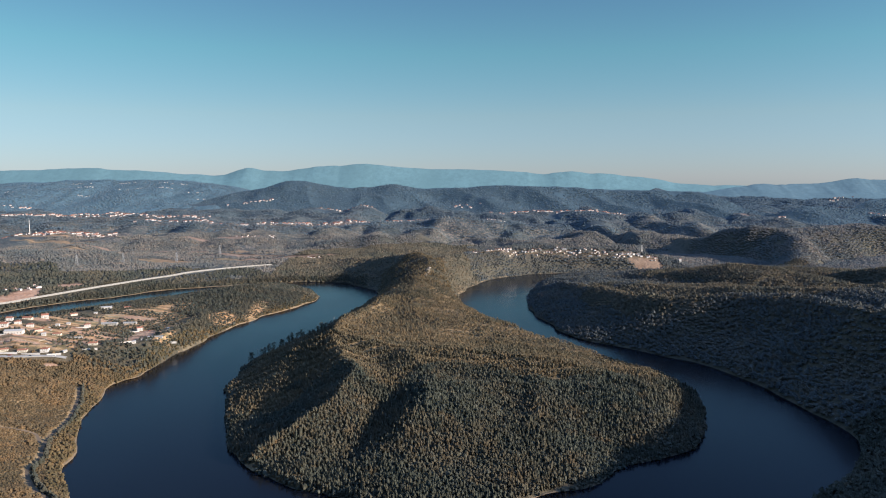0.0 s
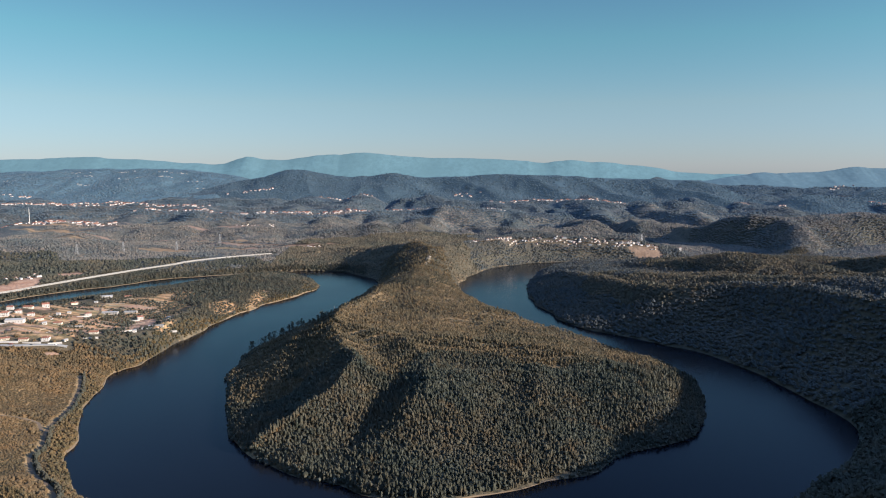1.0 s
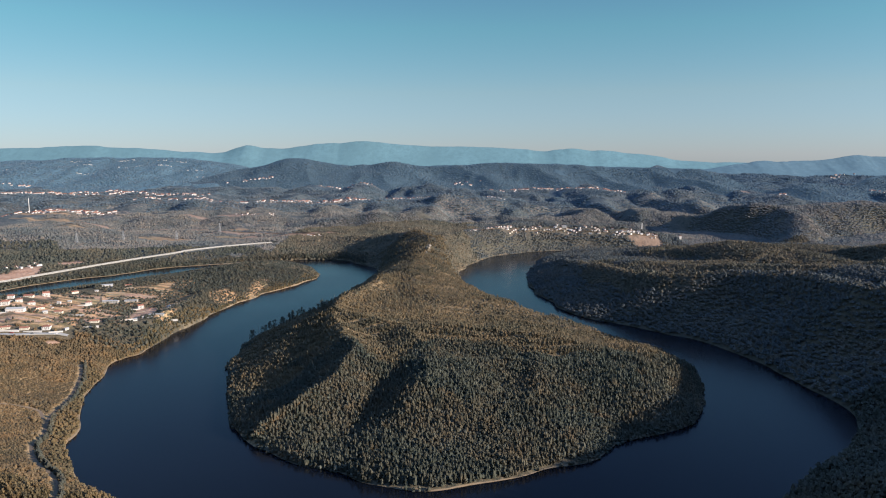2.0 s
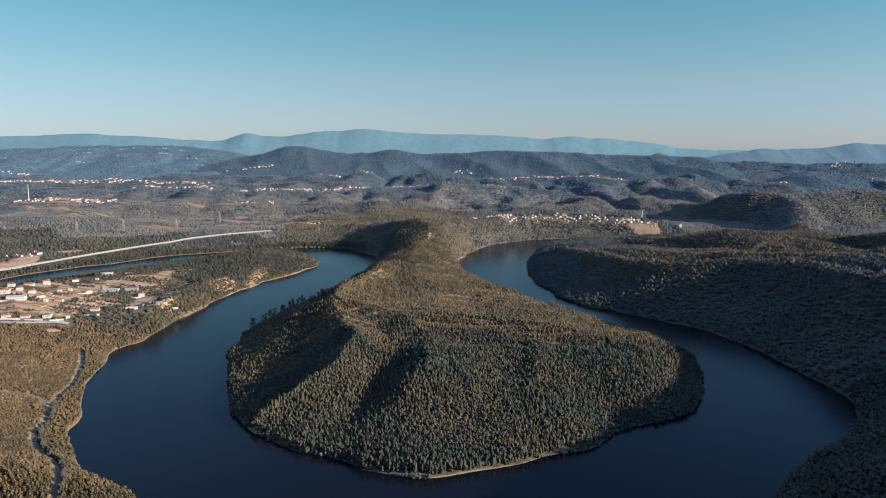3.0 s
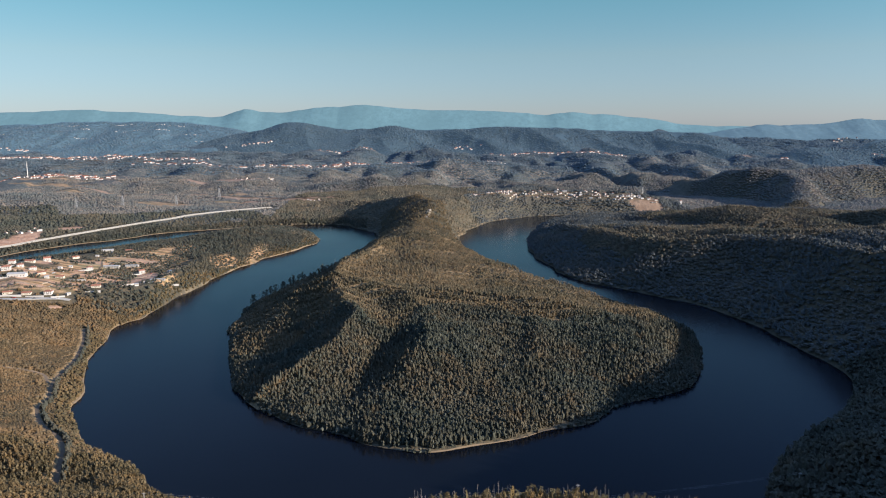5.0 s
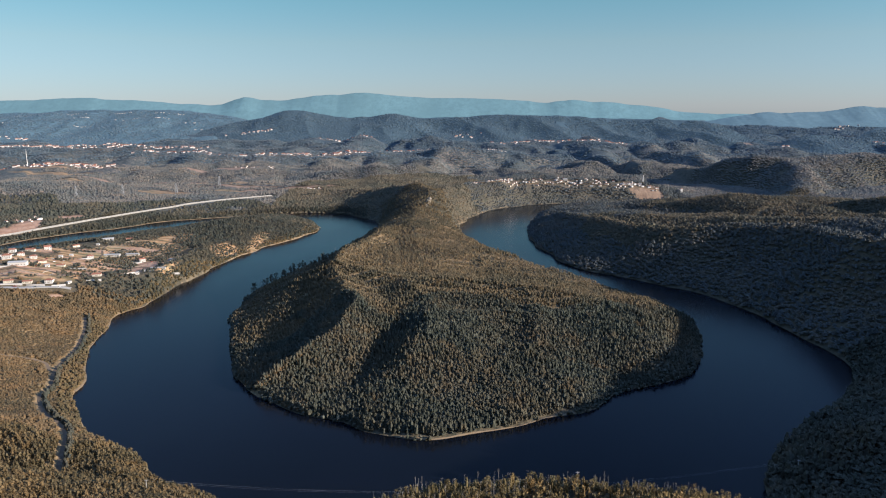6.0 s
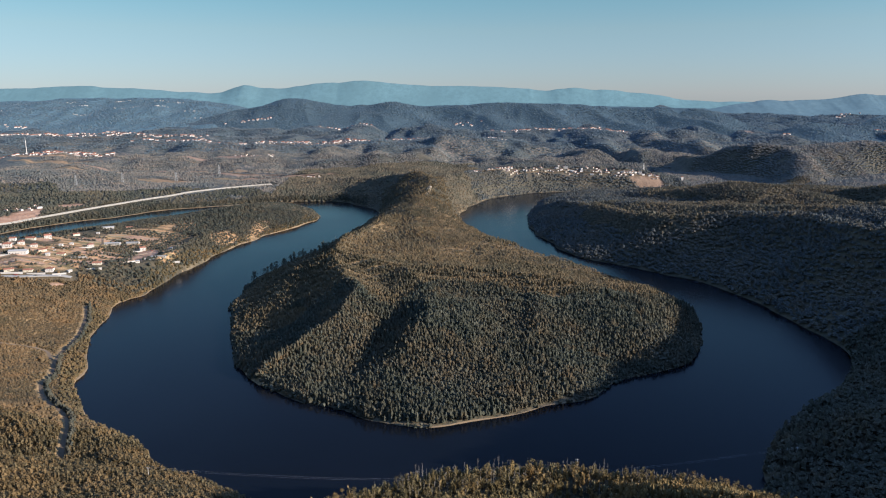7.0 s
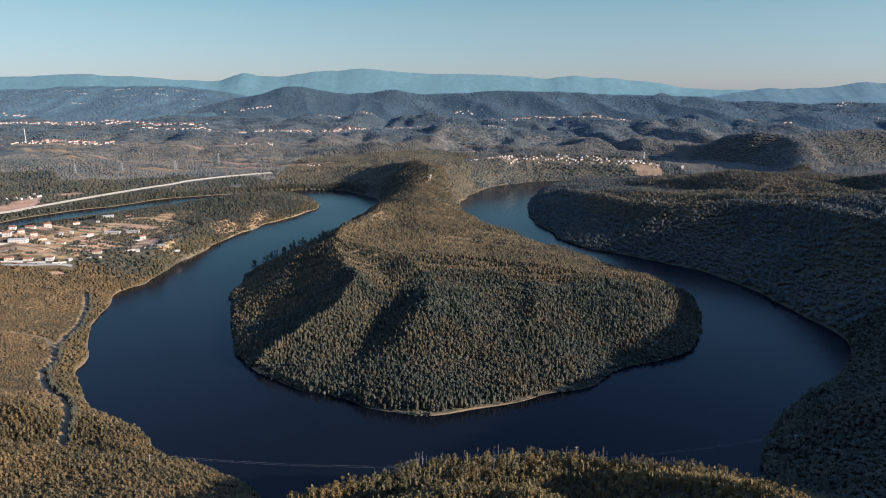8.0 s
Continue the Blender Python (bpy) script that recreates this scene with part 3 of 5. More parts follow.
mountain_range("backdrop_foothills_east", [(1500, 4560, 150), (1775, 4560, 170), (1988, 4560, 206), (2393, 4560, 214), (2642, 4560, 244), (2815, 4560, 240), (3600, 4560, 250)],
               100, 300, FOOTHILL, "wooded hills on the eastern horizon, tinted blue-grey for haze", 67, 7)


# ---- woods ----
def crown_shape(rng, seg, levels, radii, tufts, reach=1.0):
    """One tree of unit height and radius: a lumpy crown and sprays that stand out from it."""
    verts, faces = [(0, 0, levels[0] - 0.10)], []
    for z, r in zip(levels, radii):
        turn = rng.uniform(0, 6.28)
        for k in range(seg):
            a, q = turn + 6.283 * (k + rng.uniform(-0.25, 0.25)) / seg, r * rng.uniform(0.62, 1.2)
            verts.append((q * np.cos(a), q * np.sin(a), z + rng.uniform(-0.06, 0.06)))
    top = len(verts)
    verts.append((rng.uniform(-0.15, 0.15), rng.uniform(-0.15, 0.15), 1.0))
    ring = [[1 + n * seg + k for k in range(seg)] for n in range(len(levels))]
    for k in range(seg):
        j = (k + 1) % seg
        faces.append((0, ring[0][j], ring[0][k]))
        faces.append((top, ring[-1][k], ring[-1][j]))
        for a, b in zip(ring, ring[1:]):
            faces += [(a[k], a[j], b[j]), (a[k], b[j], b[k])]
    for k in range(tufts):
        a, z = 2.4 * k + rng.uniform(-0.5, 0.5), levels[0] + (0.94 - levels[0]) * (k + rng.uniform(0, 1)) / tufts
        q = reach * np.interp(z, list(levels) + [1.0], list(radii) + [0.25])
        out, side = np.array([np.cos(a), np.sin(a), 0]), np.array([-np.sin(a), np.cos(a), 0])
        w, n, up = rng.uniform(0.28, 0.5), len(verts), rng.uniform(0.04, 0.15)
        root, tip = out * q * 0.35 + (0, 0, z - 0.04), out * q * rng.uniform(0.85, 1.3) + (0, 0, z + up)
        mid = root * 0.45 + tip * 0.55
        verts += [tuple(root), tuple(mid + side * w + (0, 0, rng.uniform(-0.05, 0.05))), tuple(tip), tuple(mid - side * w + (0, 0, rng.uniform(-0.05, 0.05)))]
        faces += [(n, n + 1, n + 2), (n, n + 2, n + 3)]
    return np.array(verts, float), np.array(faces, np.int64)


RNG = np.random.default_rng(7)
TALL = [crown_shape(RNG, 4, (0.22, 0.70), (0.92, 0.80), 5, 1.2) for _ in range(20)]
ROUND = [crown_shape(RNG, 5, (0.24, 0.74), (0.95, 0.85), 5, 1.2) for _ in range(16)]
YOUNG = [crown_shape(RNG, 3, (0.25, 0.68), (0.60, 0.62), 11, 1.7) for _ in range(16)]
PLAIN = [crown_shape(RNG, 4, (0.45,), (0.75,), 6, 1.3) for _ in range(12)]
CLUMP = [crown_shape(RNG, 4, (0.28,), (1.0,), 0) for _ in range(10)]


def scatter(x0, x1, y0, y1, step, rng, margin=0.70):
    """Places in a rectangle of the plan, on a shaken grid, kept to the wedge that the camera sees."""
    gx, gy = np.meshgrid(np.arange(x0, x1, step), np.arange(y0, y1, step))
    gx = (gx + np.where((np.arange(gx.shape[0]) % 2)[:, None] == 1, step / 2, 0)).ravel()
    gy = gy.ravel()
    gx, gy = gx + rng.uniform(-0.42, 0.42, gx.size) * step, gy + rng.uniform(-0.42, 0.42, gx.size) * step
    keep = np.abs(gx) < margin * gy + 15
    return gx[keep], gy[keep]


def cleared(x, y):
    """How far a place is kept free of trees: fields, bare earth, tracks, houses."""
    c = np.max([patch(x, y, *p) for p in FIELDS + EARTHS], 0)
    for line, wide in CLEARINGS:
        d, _ = to_line(x, y, line)
        c = np.maximum(c, (d < wide) * 1.0)
    for spots, wide in SPOTS:
        for a, b in spots:
            c = np.maximum(c, (np.hypot(x - a, y - b) < wide) * 1.0)
    return c


def forest(name, shapes, places, high, wide, mat, label, rng, group_noise=0.35, rows=0.0, even=0.17):
    """All the trees of one wood, far too many to count, as one mesh; rows: the distance between planting terraces."""
    x, y, z = places
    if rows:
        gap = smooth(0.45, 0.9, np.cos(6.283 * (y - 0.10 * x + 14 * vnoise(x, y, 95, 72)) / rows)) * smooth(-0.55, 0.0, vnoise(x, y, 60, 74))
        stay = rng.uniform(0, 1, len(x)) > 0.75 * gap
        x, y, z, gap = x[stay], y[stay], z[stay], gap[stay]
    n = len(x)
    h = high * np.clip(rng.normal(1.0, even, n), 0.5, 1.8) * (1 + group_noise * vnoise(x, y, 60, 71))
    if rows:
        h *= 1 - 0.75 * gap
    w = wide * rng.uniform(0.75, 1.3, n) * ((1 - 0.5 * gap) if rows else 1)
    turn, kind = rng.uniform(0, 6.283, n), rng.integers(0, len(shapes), n)
    tone = np.clip(rng.normal(0.45, 0.22, n), 0, 1)
    vs, fs, ts, start = [], [], [], 0
    for k, (v, f) in enumerate(shapes):
        pick = np.where(kind == k)[0]
        c, s = np.cos(turn[pick])[:, None], np.sin(turn[pick])[:, None]
        lean = rng.normal(0, 0.05, (len(pick), 1)) * h[pick, None] * v[None, :, 2]
        px = x[pick, None] + w[pick, None] * (c * v[None, :, 0] - s * v[None, :, 1]) + lean
        py = y[pick, None] + w[pick, None] * (s * v[None, :, 0] + c * v[None, :, 1])
        pz = z[pick, None] + h[pick, None] * v[None, :, 2]
        vs.append(np.stack([px, py, pz], -1).reshape(-1, 3))
        fs.append((f[None] + (start + np.arange(len(pick)) * len(v))[:, None, None]).reshape(-1, 3))
        ts.append(np.repeat(tone[pick], len(v)))
        start += len(pick) * len(v)
    ob = new(name, fast_mesh(name, np.concatenate(vs), np.concatenate(fs), mat, np.concatenate(ts)))
    return tagged(ob, label, "woodland", kind="stuff")


TRACK = curve_of([(-423, 798), (-402, 753), (-382, 691), (-371, 637), (-352, 593), (-346, 564), (-319, 527), (-299, 511), (-279, 480), (-263, 440)], 4)
SIDE_TRACK = curve_of([(-371, 627), (-386, 645), (-405, 641), (-419, 632), (-470, 625)], 4)
HIGHWAY = curve_of([(-1010, 1180), (-905, 1270), (-851, 1336), (-829, 1390), (-799, 1440), (-748, 1528), (-696, 1609), (-649, 1658), (-612, 1705), (-536, 1773), (-450, 1834)], 5)
CLEARINGS = [
    (TRACK, 3.4), (SIDE_TRACK, 2.6), (HIGHWAY, 16.0), (np.array([(-545, 852), (-500, 858), (-470, 862)], float), 8.0),
]
# Houses of the village on the spit: place, turn, design.
HOMES_WEST = [(-619, 976, 20, "villa"), (-617, 1006, 35, "villa"), (-627, 1048, 10, "cottage"), (-596, 1001, 25, "villa"), (-619, 1080, 30, "tall"), (-588, 950, 12, "hall"),
              (-558, 967, 40, "annex"), (-546, 980, 8, "cottage"), (-602, 1131, 50, "cottage"), (-540, 1053, 30, "villa"), (-585, 1170, 15, "annex"), (-591, 1220, 25, "hall"),
              (-523, 1088, 5, "shed"), (-496, 1100, 5, "shed"), (-563, 1241, 20, "cottage")]
HOMES_EAST = [(-456, 901, 15, "cottage"), (-551, 866, 25, "cottage"), (-503, 873, 10, "villa"), (-480, 876, 60, "annex"), (-569, 1054, 20, "annex"), (-466, 1064, 35, "tall"),
              (-408, 982, 8, "shed"), (-418, 935, 30, "annex"), (-628, 955, 22, "cottage"), (-528, 868, 15, "cottage"), (-422, 1062, 70, "annex"), (-575, 985, 40, "cottage"),
              (-575, 1035, 10, "annex"), (-640, 1025, 15, "tall")]
SPOTS = [([h[:2] for h in HOMES_WEST + HOMES_EAST], 12.0)]
VILLAGE_SPOTS = []
for line, count, wide in VILLAGES:
    route = curve_of(line, 8)
    for _ in range(count):
        k = RNG.uniform(0, len(route) - 1.001)
        a = route[int(k)] + (k % 1) * (route[int(k) + 1] - route[int(k)])
        VILLAGE_SPOTS.append((a[0] + RNG.normal(0, wide), a[1] + RNG.normal(0, wide * 0.8)))
SPOTS.append((VILLAGE_SPOTS, 9.0))
rng = np.random.default_rng(11)


def wood_places(x0, x1, y0, y1, step, keep, low=0.3, margin=0.70, dry=1.4):
    x, y = scatter(x0, x1, y0, y1, step, rng, margin)
    ok = keep(x, y)
    x, y = x[ok], y[ok]
    z, ds = ground_height(x, y)
    ok = (ds > dry + 1.2 * vnoise(x, y, 18, 73)) & (z > low) & (cleared(x, y) < rng.uniform(0.25, 0.9, len(x)))
    return x[ok], y[ok], np.maximum(z[ok], -0.3) - 0.2


def on_peninsula(x, y):
    return inside(x, y, np.array(PENINSULA + [(20, 1480), (-20, 1700), (-140, 1600)], float))


near = wood_places(-270, 300, 495, 960, 2.8, on_peninsula)
upper = near[1] > 745 + 45 * vnoise(near[0], near[1], 55, 93) + 0.12 * near[0]
forest("peninsula_woodland", TALL, tuple(a[~upper] for a in near), 6.4, 1.55, LEAF, "dense green eucalyptus plantation on the lower peninsula slopes", rng)
forest("hilltop_woodland", TALL, tuple(a[upper] for a in near), 4.9, 1.6, LEAF_UPPER, "olive and ochre young eucalyptus over the top of the peninsula", rng, rows=21.0)
back = wood_places(-270, 260, 960, 1720, 4.6, on_peninsula)
warm = back[1] < 1120 + 110 * vnoise(back[0], back[1], 60, 97)
forest("ridge_woodland", PLAIN, tuple(a[~warm] for a in back), 5.6, 2.7, LEAF_UPPER, "grey brown eucalyptus woods along the ridge of the peninsula", rng, rows=34.0)
forest("saddle_woodland", PLAIN, tuple(a[warm] for a in back), 5.2, 2.8, LEAF_UPPER, "ochre eucalyptus woods behind the hilltop of the peninsula", rng, rows=27.0)
edge = wood_places(-275, 305, 490, 900, 3.4, lambda x, y: (to_line(x, y, np.array(PENINSULA, float))[0] < 11) & ((x < -85) | (x > 120) | (to_line(x, y, np.array(PENINSULA, float))[0] > 1.4)), -1.2, 0.70, -0.8)
forest("shore_shrubs", ROUND, edge, 3.8, 1.7, LEAF, "rounded pale green shrubs along the shore of the peninsula", rng)
hill = wood_places(-300, 330, 240, 425, 2.7, lambda x, y: (y > 255) & (x > -120) & (x < 192), margin=0.80)
forest("near_hill_woodland", YOUNG, hill, 6.6, 1.4, LEAF_HILL, "young golden green eucalyptus trees on the near hilltop", rng, even=0.22)


def scrubby(x, y):
    return fbm(x, y, 75, 3, 85) + 0.5 * smooth(20, 60, to_line(x, y, TRACK)[0]) + 0.12 > 0


def on_west_bank(x, y):
    return (x < -90) & ((x < -330) | (y < 640))


west = wood_places(-640, -95, 330, 875, 2.75, lambda x, y: on_west_bank(x, y) & ~(scrubby(x, y) & (y > 470) & (y < 800)))
low = west[1] < 480 + 20 * vnoise(west[0], west[1], 40, 87)
forest("west_bank_woodland", ROUND, tuple(a[~low] for a in west), 3.4, 1.8, LEAF_GOLD, "golden brown young trees on the west bank", rng)
forest("west_spur_woodland", YOUNG, tuple(a[low] for a in west), 4.8, 1.7, LEAF_SPUR, "grey green young eucalyptus on the near west spur", rng)
brink = wood_places(-420, -200, 430, 1480, 3.6, lambda x, y: to_line(x, y, np.array(SOUTH_BANK, float))[0] < 16, -0.8, 0.70, 0.0)
forest("west_shore_shrubs", ROUND, brink, 3.8, 1.6, LEAF_SPUR, "olive shrubs along the west shore", rng)
scrub = wood_places(-640, -95, 450, 820, 2.3, lambda x, y: on_west_bank(x, y) & scrubby(x, y) & (y > 470) & (y < 800))
forest("west_bank_scrub", PLAIN, scrub, 1.9, 1.7, LEAF_GOLD, "dry golden scrub on the west slope", rng)
# Bushes added beside the track to shade it, standing in for a dark cutting.
way = np.gradient(TRACK, axis=0)
way /= np.linalg.norm(way, axis=1)[:, None]
row = TRACK + 4.6 * np.stack([-way[:, 1], way[:, 0]], -1)
k = np.sort(rng.uniform(0, len(row) - 1.001, 230))
at = np.stack([np.interp(k, np.arange(len(row)), row[:, q]) for q in (0, 1)], -1) + rng.normal(0, 0.7, (len(k), 2))
forest("track_shade_hedge", ROUND, (at[:, 0], at[:, 1], ground_height(at[:, 0], at[:, 1])[0] - 0.2), 5.4, 1.7, LEAF_DARK, "dark green bushes added along the dirt track to shade it", rng)
gx, gy = scatter(-700, -310, 885, 1400, 5.6, rng)
gz, gs = ground_height(gx, gy)
ok = (gs > 8) & (np.max([patch(gx, gy, *p) for p in FIELDS], 0) > 0.5) & (fbm(gx, gy, 60, 3, 86) > -0.25 - 0.6 * ((gx > -405) | (gy > 1160))) & (np.max([patch(gx, gy, *p) for p in EARTHS], 0) < 0.5)
for a, b in SPOTS[0][0]:
    ok &= np.hypot(gx - a, gy - b) > 10
forest("olive_grove", ROUND, (gx[ok], gy[ok], gz[ok] - 0.1), 3.4, 1.8, LEAF_DARK, "small rounded olive and fruit trees dotted over the fields", rng)
spit = wood_places(-760, -250, 860, 1620, 5.2, lambda x, y: ((vnoise(x, y, 70, 81) > -0.35) | (y > 1250) | (x > -440)) & (y < 1600) & ((y > 1200) | (x > -402) | ((x > -450) & (y < 955)) | (vnoise(x, y, 25, 88) > 0.45)))
forest("spit_woodland", PLAIN, spit, 5.2, 3.0, LEAF_DARK, "mixed trees and olive groves on the low spit", rng)
east = wood_places(165, 900, 430, 1750, 5.5, lambda x, y: (x > 160) & (y > 680) & ~on_peninsula(x, y), dry=0.0)
# Colour split by height: lighter crest imitates sunlight, the bank stays darker.
crest = (east[2] > 36 + 10 * vnoise(east[0], east[1], 50, 94)) & (east[1] > 1060)
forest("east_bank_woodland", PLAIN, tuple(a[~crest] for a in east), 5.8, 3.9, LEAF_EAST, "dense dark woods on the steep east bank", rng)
forest("east_crest_woodland", PLAIN, tuple(a[crest] for a in east), 5.2, 3.6, LEAF_MIX, "olive brown woods along the eastern crests, coloured brighter as if sunlit", rng)
cove = wood_places(185, 520, 250, 680, 4.3, lambda x, y: (x > 192) & (y > 250), margin=0.95, dry=0.0)
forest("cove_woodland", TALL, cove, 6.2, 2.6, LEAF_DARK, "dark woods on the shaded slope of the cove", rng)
slope = wood_places(-420, 1500, 1240, 2130, 5.2, lambda x, y: ((y > 1440) | (x > 880)) & ~on_peninsula(x, y) & ~((x > 165) & (x < 890) & (y < 1750)) & (vnoise(x, y, 30, 89) > -0.85), dry=0.3)
right = (slope[0] > 640) & (slope[1] > 1450)
bay = ~right & (slope[0] > 70 + 40 * vnoise(slope[0], slope[1], 60, 95))
forest("bay_woodland", CLUMP, tuple(a[~right & ~bay] for a in slope), 4.4, 3.9, LEAF_MIX, "grey brown woods on the slopes beside the ridge", rng)
forest("bay_hill_woodland", CLUMP, tuple(a[bay] for a in slope), 4.4, 3.9, LEAF_EAST, "dark grey green woods on the hillside above the far bay", rng)
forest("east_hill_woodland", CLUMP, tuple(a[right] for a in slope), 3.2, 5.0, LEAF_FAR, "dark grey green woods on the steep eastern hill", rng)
NORTH_SIDE = np.array(NORTH_BANK[:6] + [(-650, 1700), (-1400, 1700), (-1400, 800)], float)
farther = wood_places(-1350, 1500, 1130, 2600, 6.6, lambda x, y: (((y > 1440) | ((x < -700) & (inside(x, y, NORTH_SIDE)))) & ~on_peninsula(x, y)) & ((y > 2130) | (x < -420)) & (fbm(x, y, 110, 3, 82) > -0.75 - 0.5 * smooth(2000, 1850, y)))
bank = farther[1] < 1720 + 60 * vnoise(farther[0], farther[1], 80, 96)
forest("north_bank_woodland", CLUMP, tuple(a[bank] for a in farther), 5.0, 4.0, LEAF_DARK, "grey green woods between highway and river on the north bank", rng)
NORTH_LINE = np.array(NORTH_BANK, float)
rim = wood_places(-1100, -180, 1000, 1720, 4.6, lambda x, y: (to_line(x, y, NORTH_LINE)[0] < 26) & ((y > 1.0 * x + 2060) | (y > 1600)), dry=2.5)
forest("north_shore_trees", PLAIN, rim, 9.5, 2.8, LEAF_DARK, "tall grey green trees lining the north shore", rng)
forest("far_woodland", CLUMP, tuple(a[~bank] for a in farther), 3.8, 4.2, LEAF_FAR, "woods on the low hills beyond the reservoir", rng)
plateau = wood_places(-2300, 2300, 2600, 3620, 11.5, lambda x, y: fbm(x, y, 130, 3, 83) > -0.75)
forest("plateau_woodland", CLUMP, plateau, 3.6, 6.6, LEAF_PLATEAU_HAZE, "patches of wood on the distant plateau", rng)

x, y = scatter(-1350, 1600, 2950, 4040, 12.0, rng)
top = np.interp(x, [-1290, -427, -140, 361, 800, 1111, 1368, 1488, 1579], [4020, 4020, 4000, 3900, 3860, 3800, 3700, 3690, 3660])
ok = (y < top - 6) & (y > top - 470) & (fbm(x, y, 120, 3, 84) > -1.1)
x, y = x[ok], y[ok]
forest("ridge_pines", CLUMP, (x, y, RIDGE_LEVEL(x, y) - 1.0), 3.8, 8.0, LEAF_RIDGE, "dark woods on the far ridge, coloured blue for haze", rng)

x, y = scatter(-3000, -700, 3300, 4470, 15.0, rng)
top = np.interp(x, [-3600, -1699, -1250, -600], [4480, 4480, 4400, 4400])
ok = (y < top - 8) & (fbm(x, y, 150, 3, 90) > -0.9)
x, y = x[ok], y[ok]
z = WEST_LEVEL(x, y)
ok = z > ground_height(x, y)[0] - 2
forest("foothill_woods", CLUMP, (x[ok], y[ok], z[ok] - 0.6), 4.0, 8.5, LEAF_HAZE, "woods and hedges on the western foothills, coloured blue for haze", rng)
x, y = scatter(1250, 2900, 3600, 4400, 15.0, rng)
forest("east_plateau_woods", CLUMP, (x, y, ground_height(x, y)[0] - 1.0), 3.8, 9.5, LEAF_RIDGE, "dark woods on the plateau behind the eastern ridge, coloured blue for haze", rng)
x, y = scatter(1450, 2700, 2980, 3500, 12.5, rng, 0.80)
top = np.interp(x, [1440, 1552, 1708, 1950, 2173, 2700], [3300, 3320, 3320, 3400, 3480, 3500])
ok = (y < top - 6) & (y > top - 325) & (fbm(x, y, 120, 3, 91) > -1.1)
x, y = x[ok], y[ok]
forest("east_ridge_woods", CLUMP, (x, y, EAST_LEVEL(x, y) - 1.0), 3.8, 8.0, LEAF_RIDGE, "dark woods on the eastern ridge, coloured blue for haze", rng)


# ---- buildings ----
PLASTER = plain("white_plaster", (0.64, 0.61, 0.58), 0.9, 0.8, 0.25)
CREAM = plain("cream_plaster", (0.66, 0.60, 0.50), 0.9, 0.8, 0.2)
TILES = plain("roof_tiles", (0.34, 0.145, 0.095), 0.85, 0.35, 0.35)
SHEET = plain("grey_roof_sheet", (0.46, 0.45, 0.43), 0.6, 1.2, 0.3)
GLASS_DARK = plain("window_glass", (0.03, 0.035, 0.045), 0.15, 1.0, 0.2, 0.5)
TIMBER = plain("door_timber", (0.16, 0.085, 0.045), 0.7, 0.25, 0.35)
CONCRETE = plain("concrete", (0.44, 0.42, 0.39), 0.9, 1.0, 0.25)
STEEL = plain("galvanised_steel", (0.55, 0.55, 0.54), 0.5, 0.5, 0.2, 0.4, 0.6)
ASPHALT = plain("asphalt", (0.16, 0.155, 0.15), 0.95, 1.5, 0.3)
DIRT = plain("track_dirt", (0.19, 0.14, 0.098), 0.95, 1.2, 0.35)
STONE = plain("pale_stone", (0.40, 0.34, 0.27), 0.9, 0.8, 0.35)


def roof_mesh(w, d, z, rise, over, hip):
    """A pitched roof with thickness: hipped or gabled."""
    bm = bmesh.new()
    x, y, cut = w / 2 + over, d / 2 + over, (d / 2 + over) * hip
    for lift in (0.0, 0.28):
        base = [bm.verts.new(p) for p in ((-x, -y, z + lift - 0.1), (x, -y, z + lift - 0.1), (x, y, z + lift - 0.1), (-x, y, z + lift - 0.1))]
        top = [bm.verts.new(p) for p in ((-x + cut, 0, z + rise + lift), (x - cut, 0, z + rise + lift))]
        for f in ((base[0], base[1], top[1], top[0]), (base[2], base[3], top[0], top[1]), (base[1], base[2], top[1]), (base[3], base[0], top[0])):
            bm.faces.new(f if lift else f[::-1])
        if lift == 0.0:
            under = base
    for k in range(4):
        bm.faces.new((under[k], under[(k + 1) % 4], base[(k + 1) % 4], base[k]))
    return bm


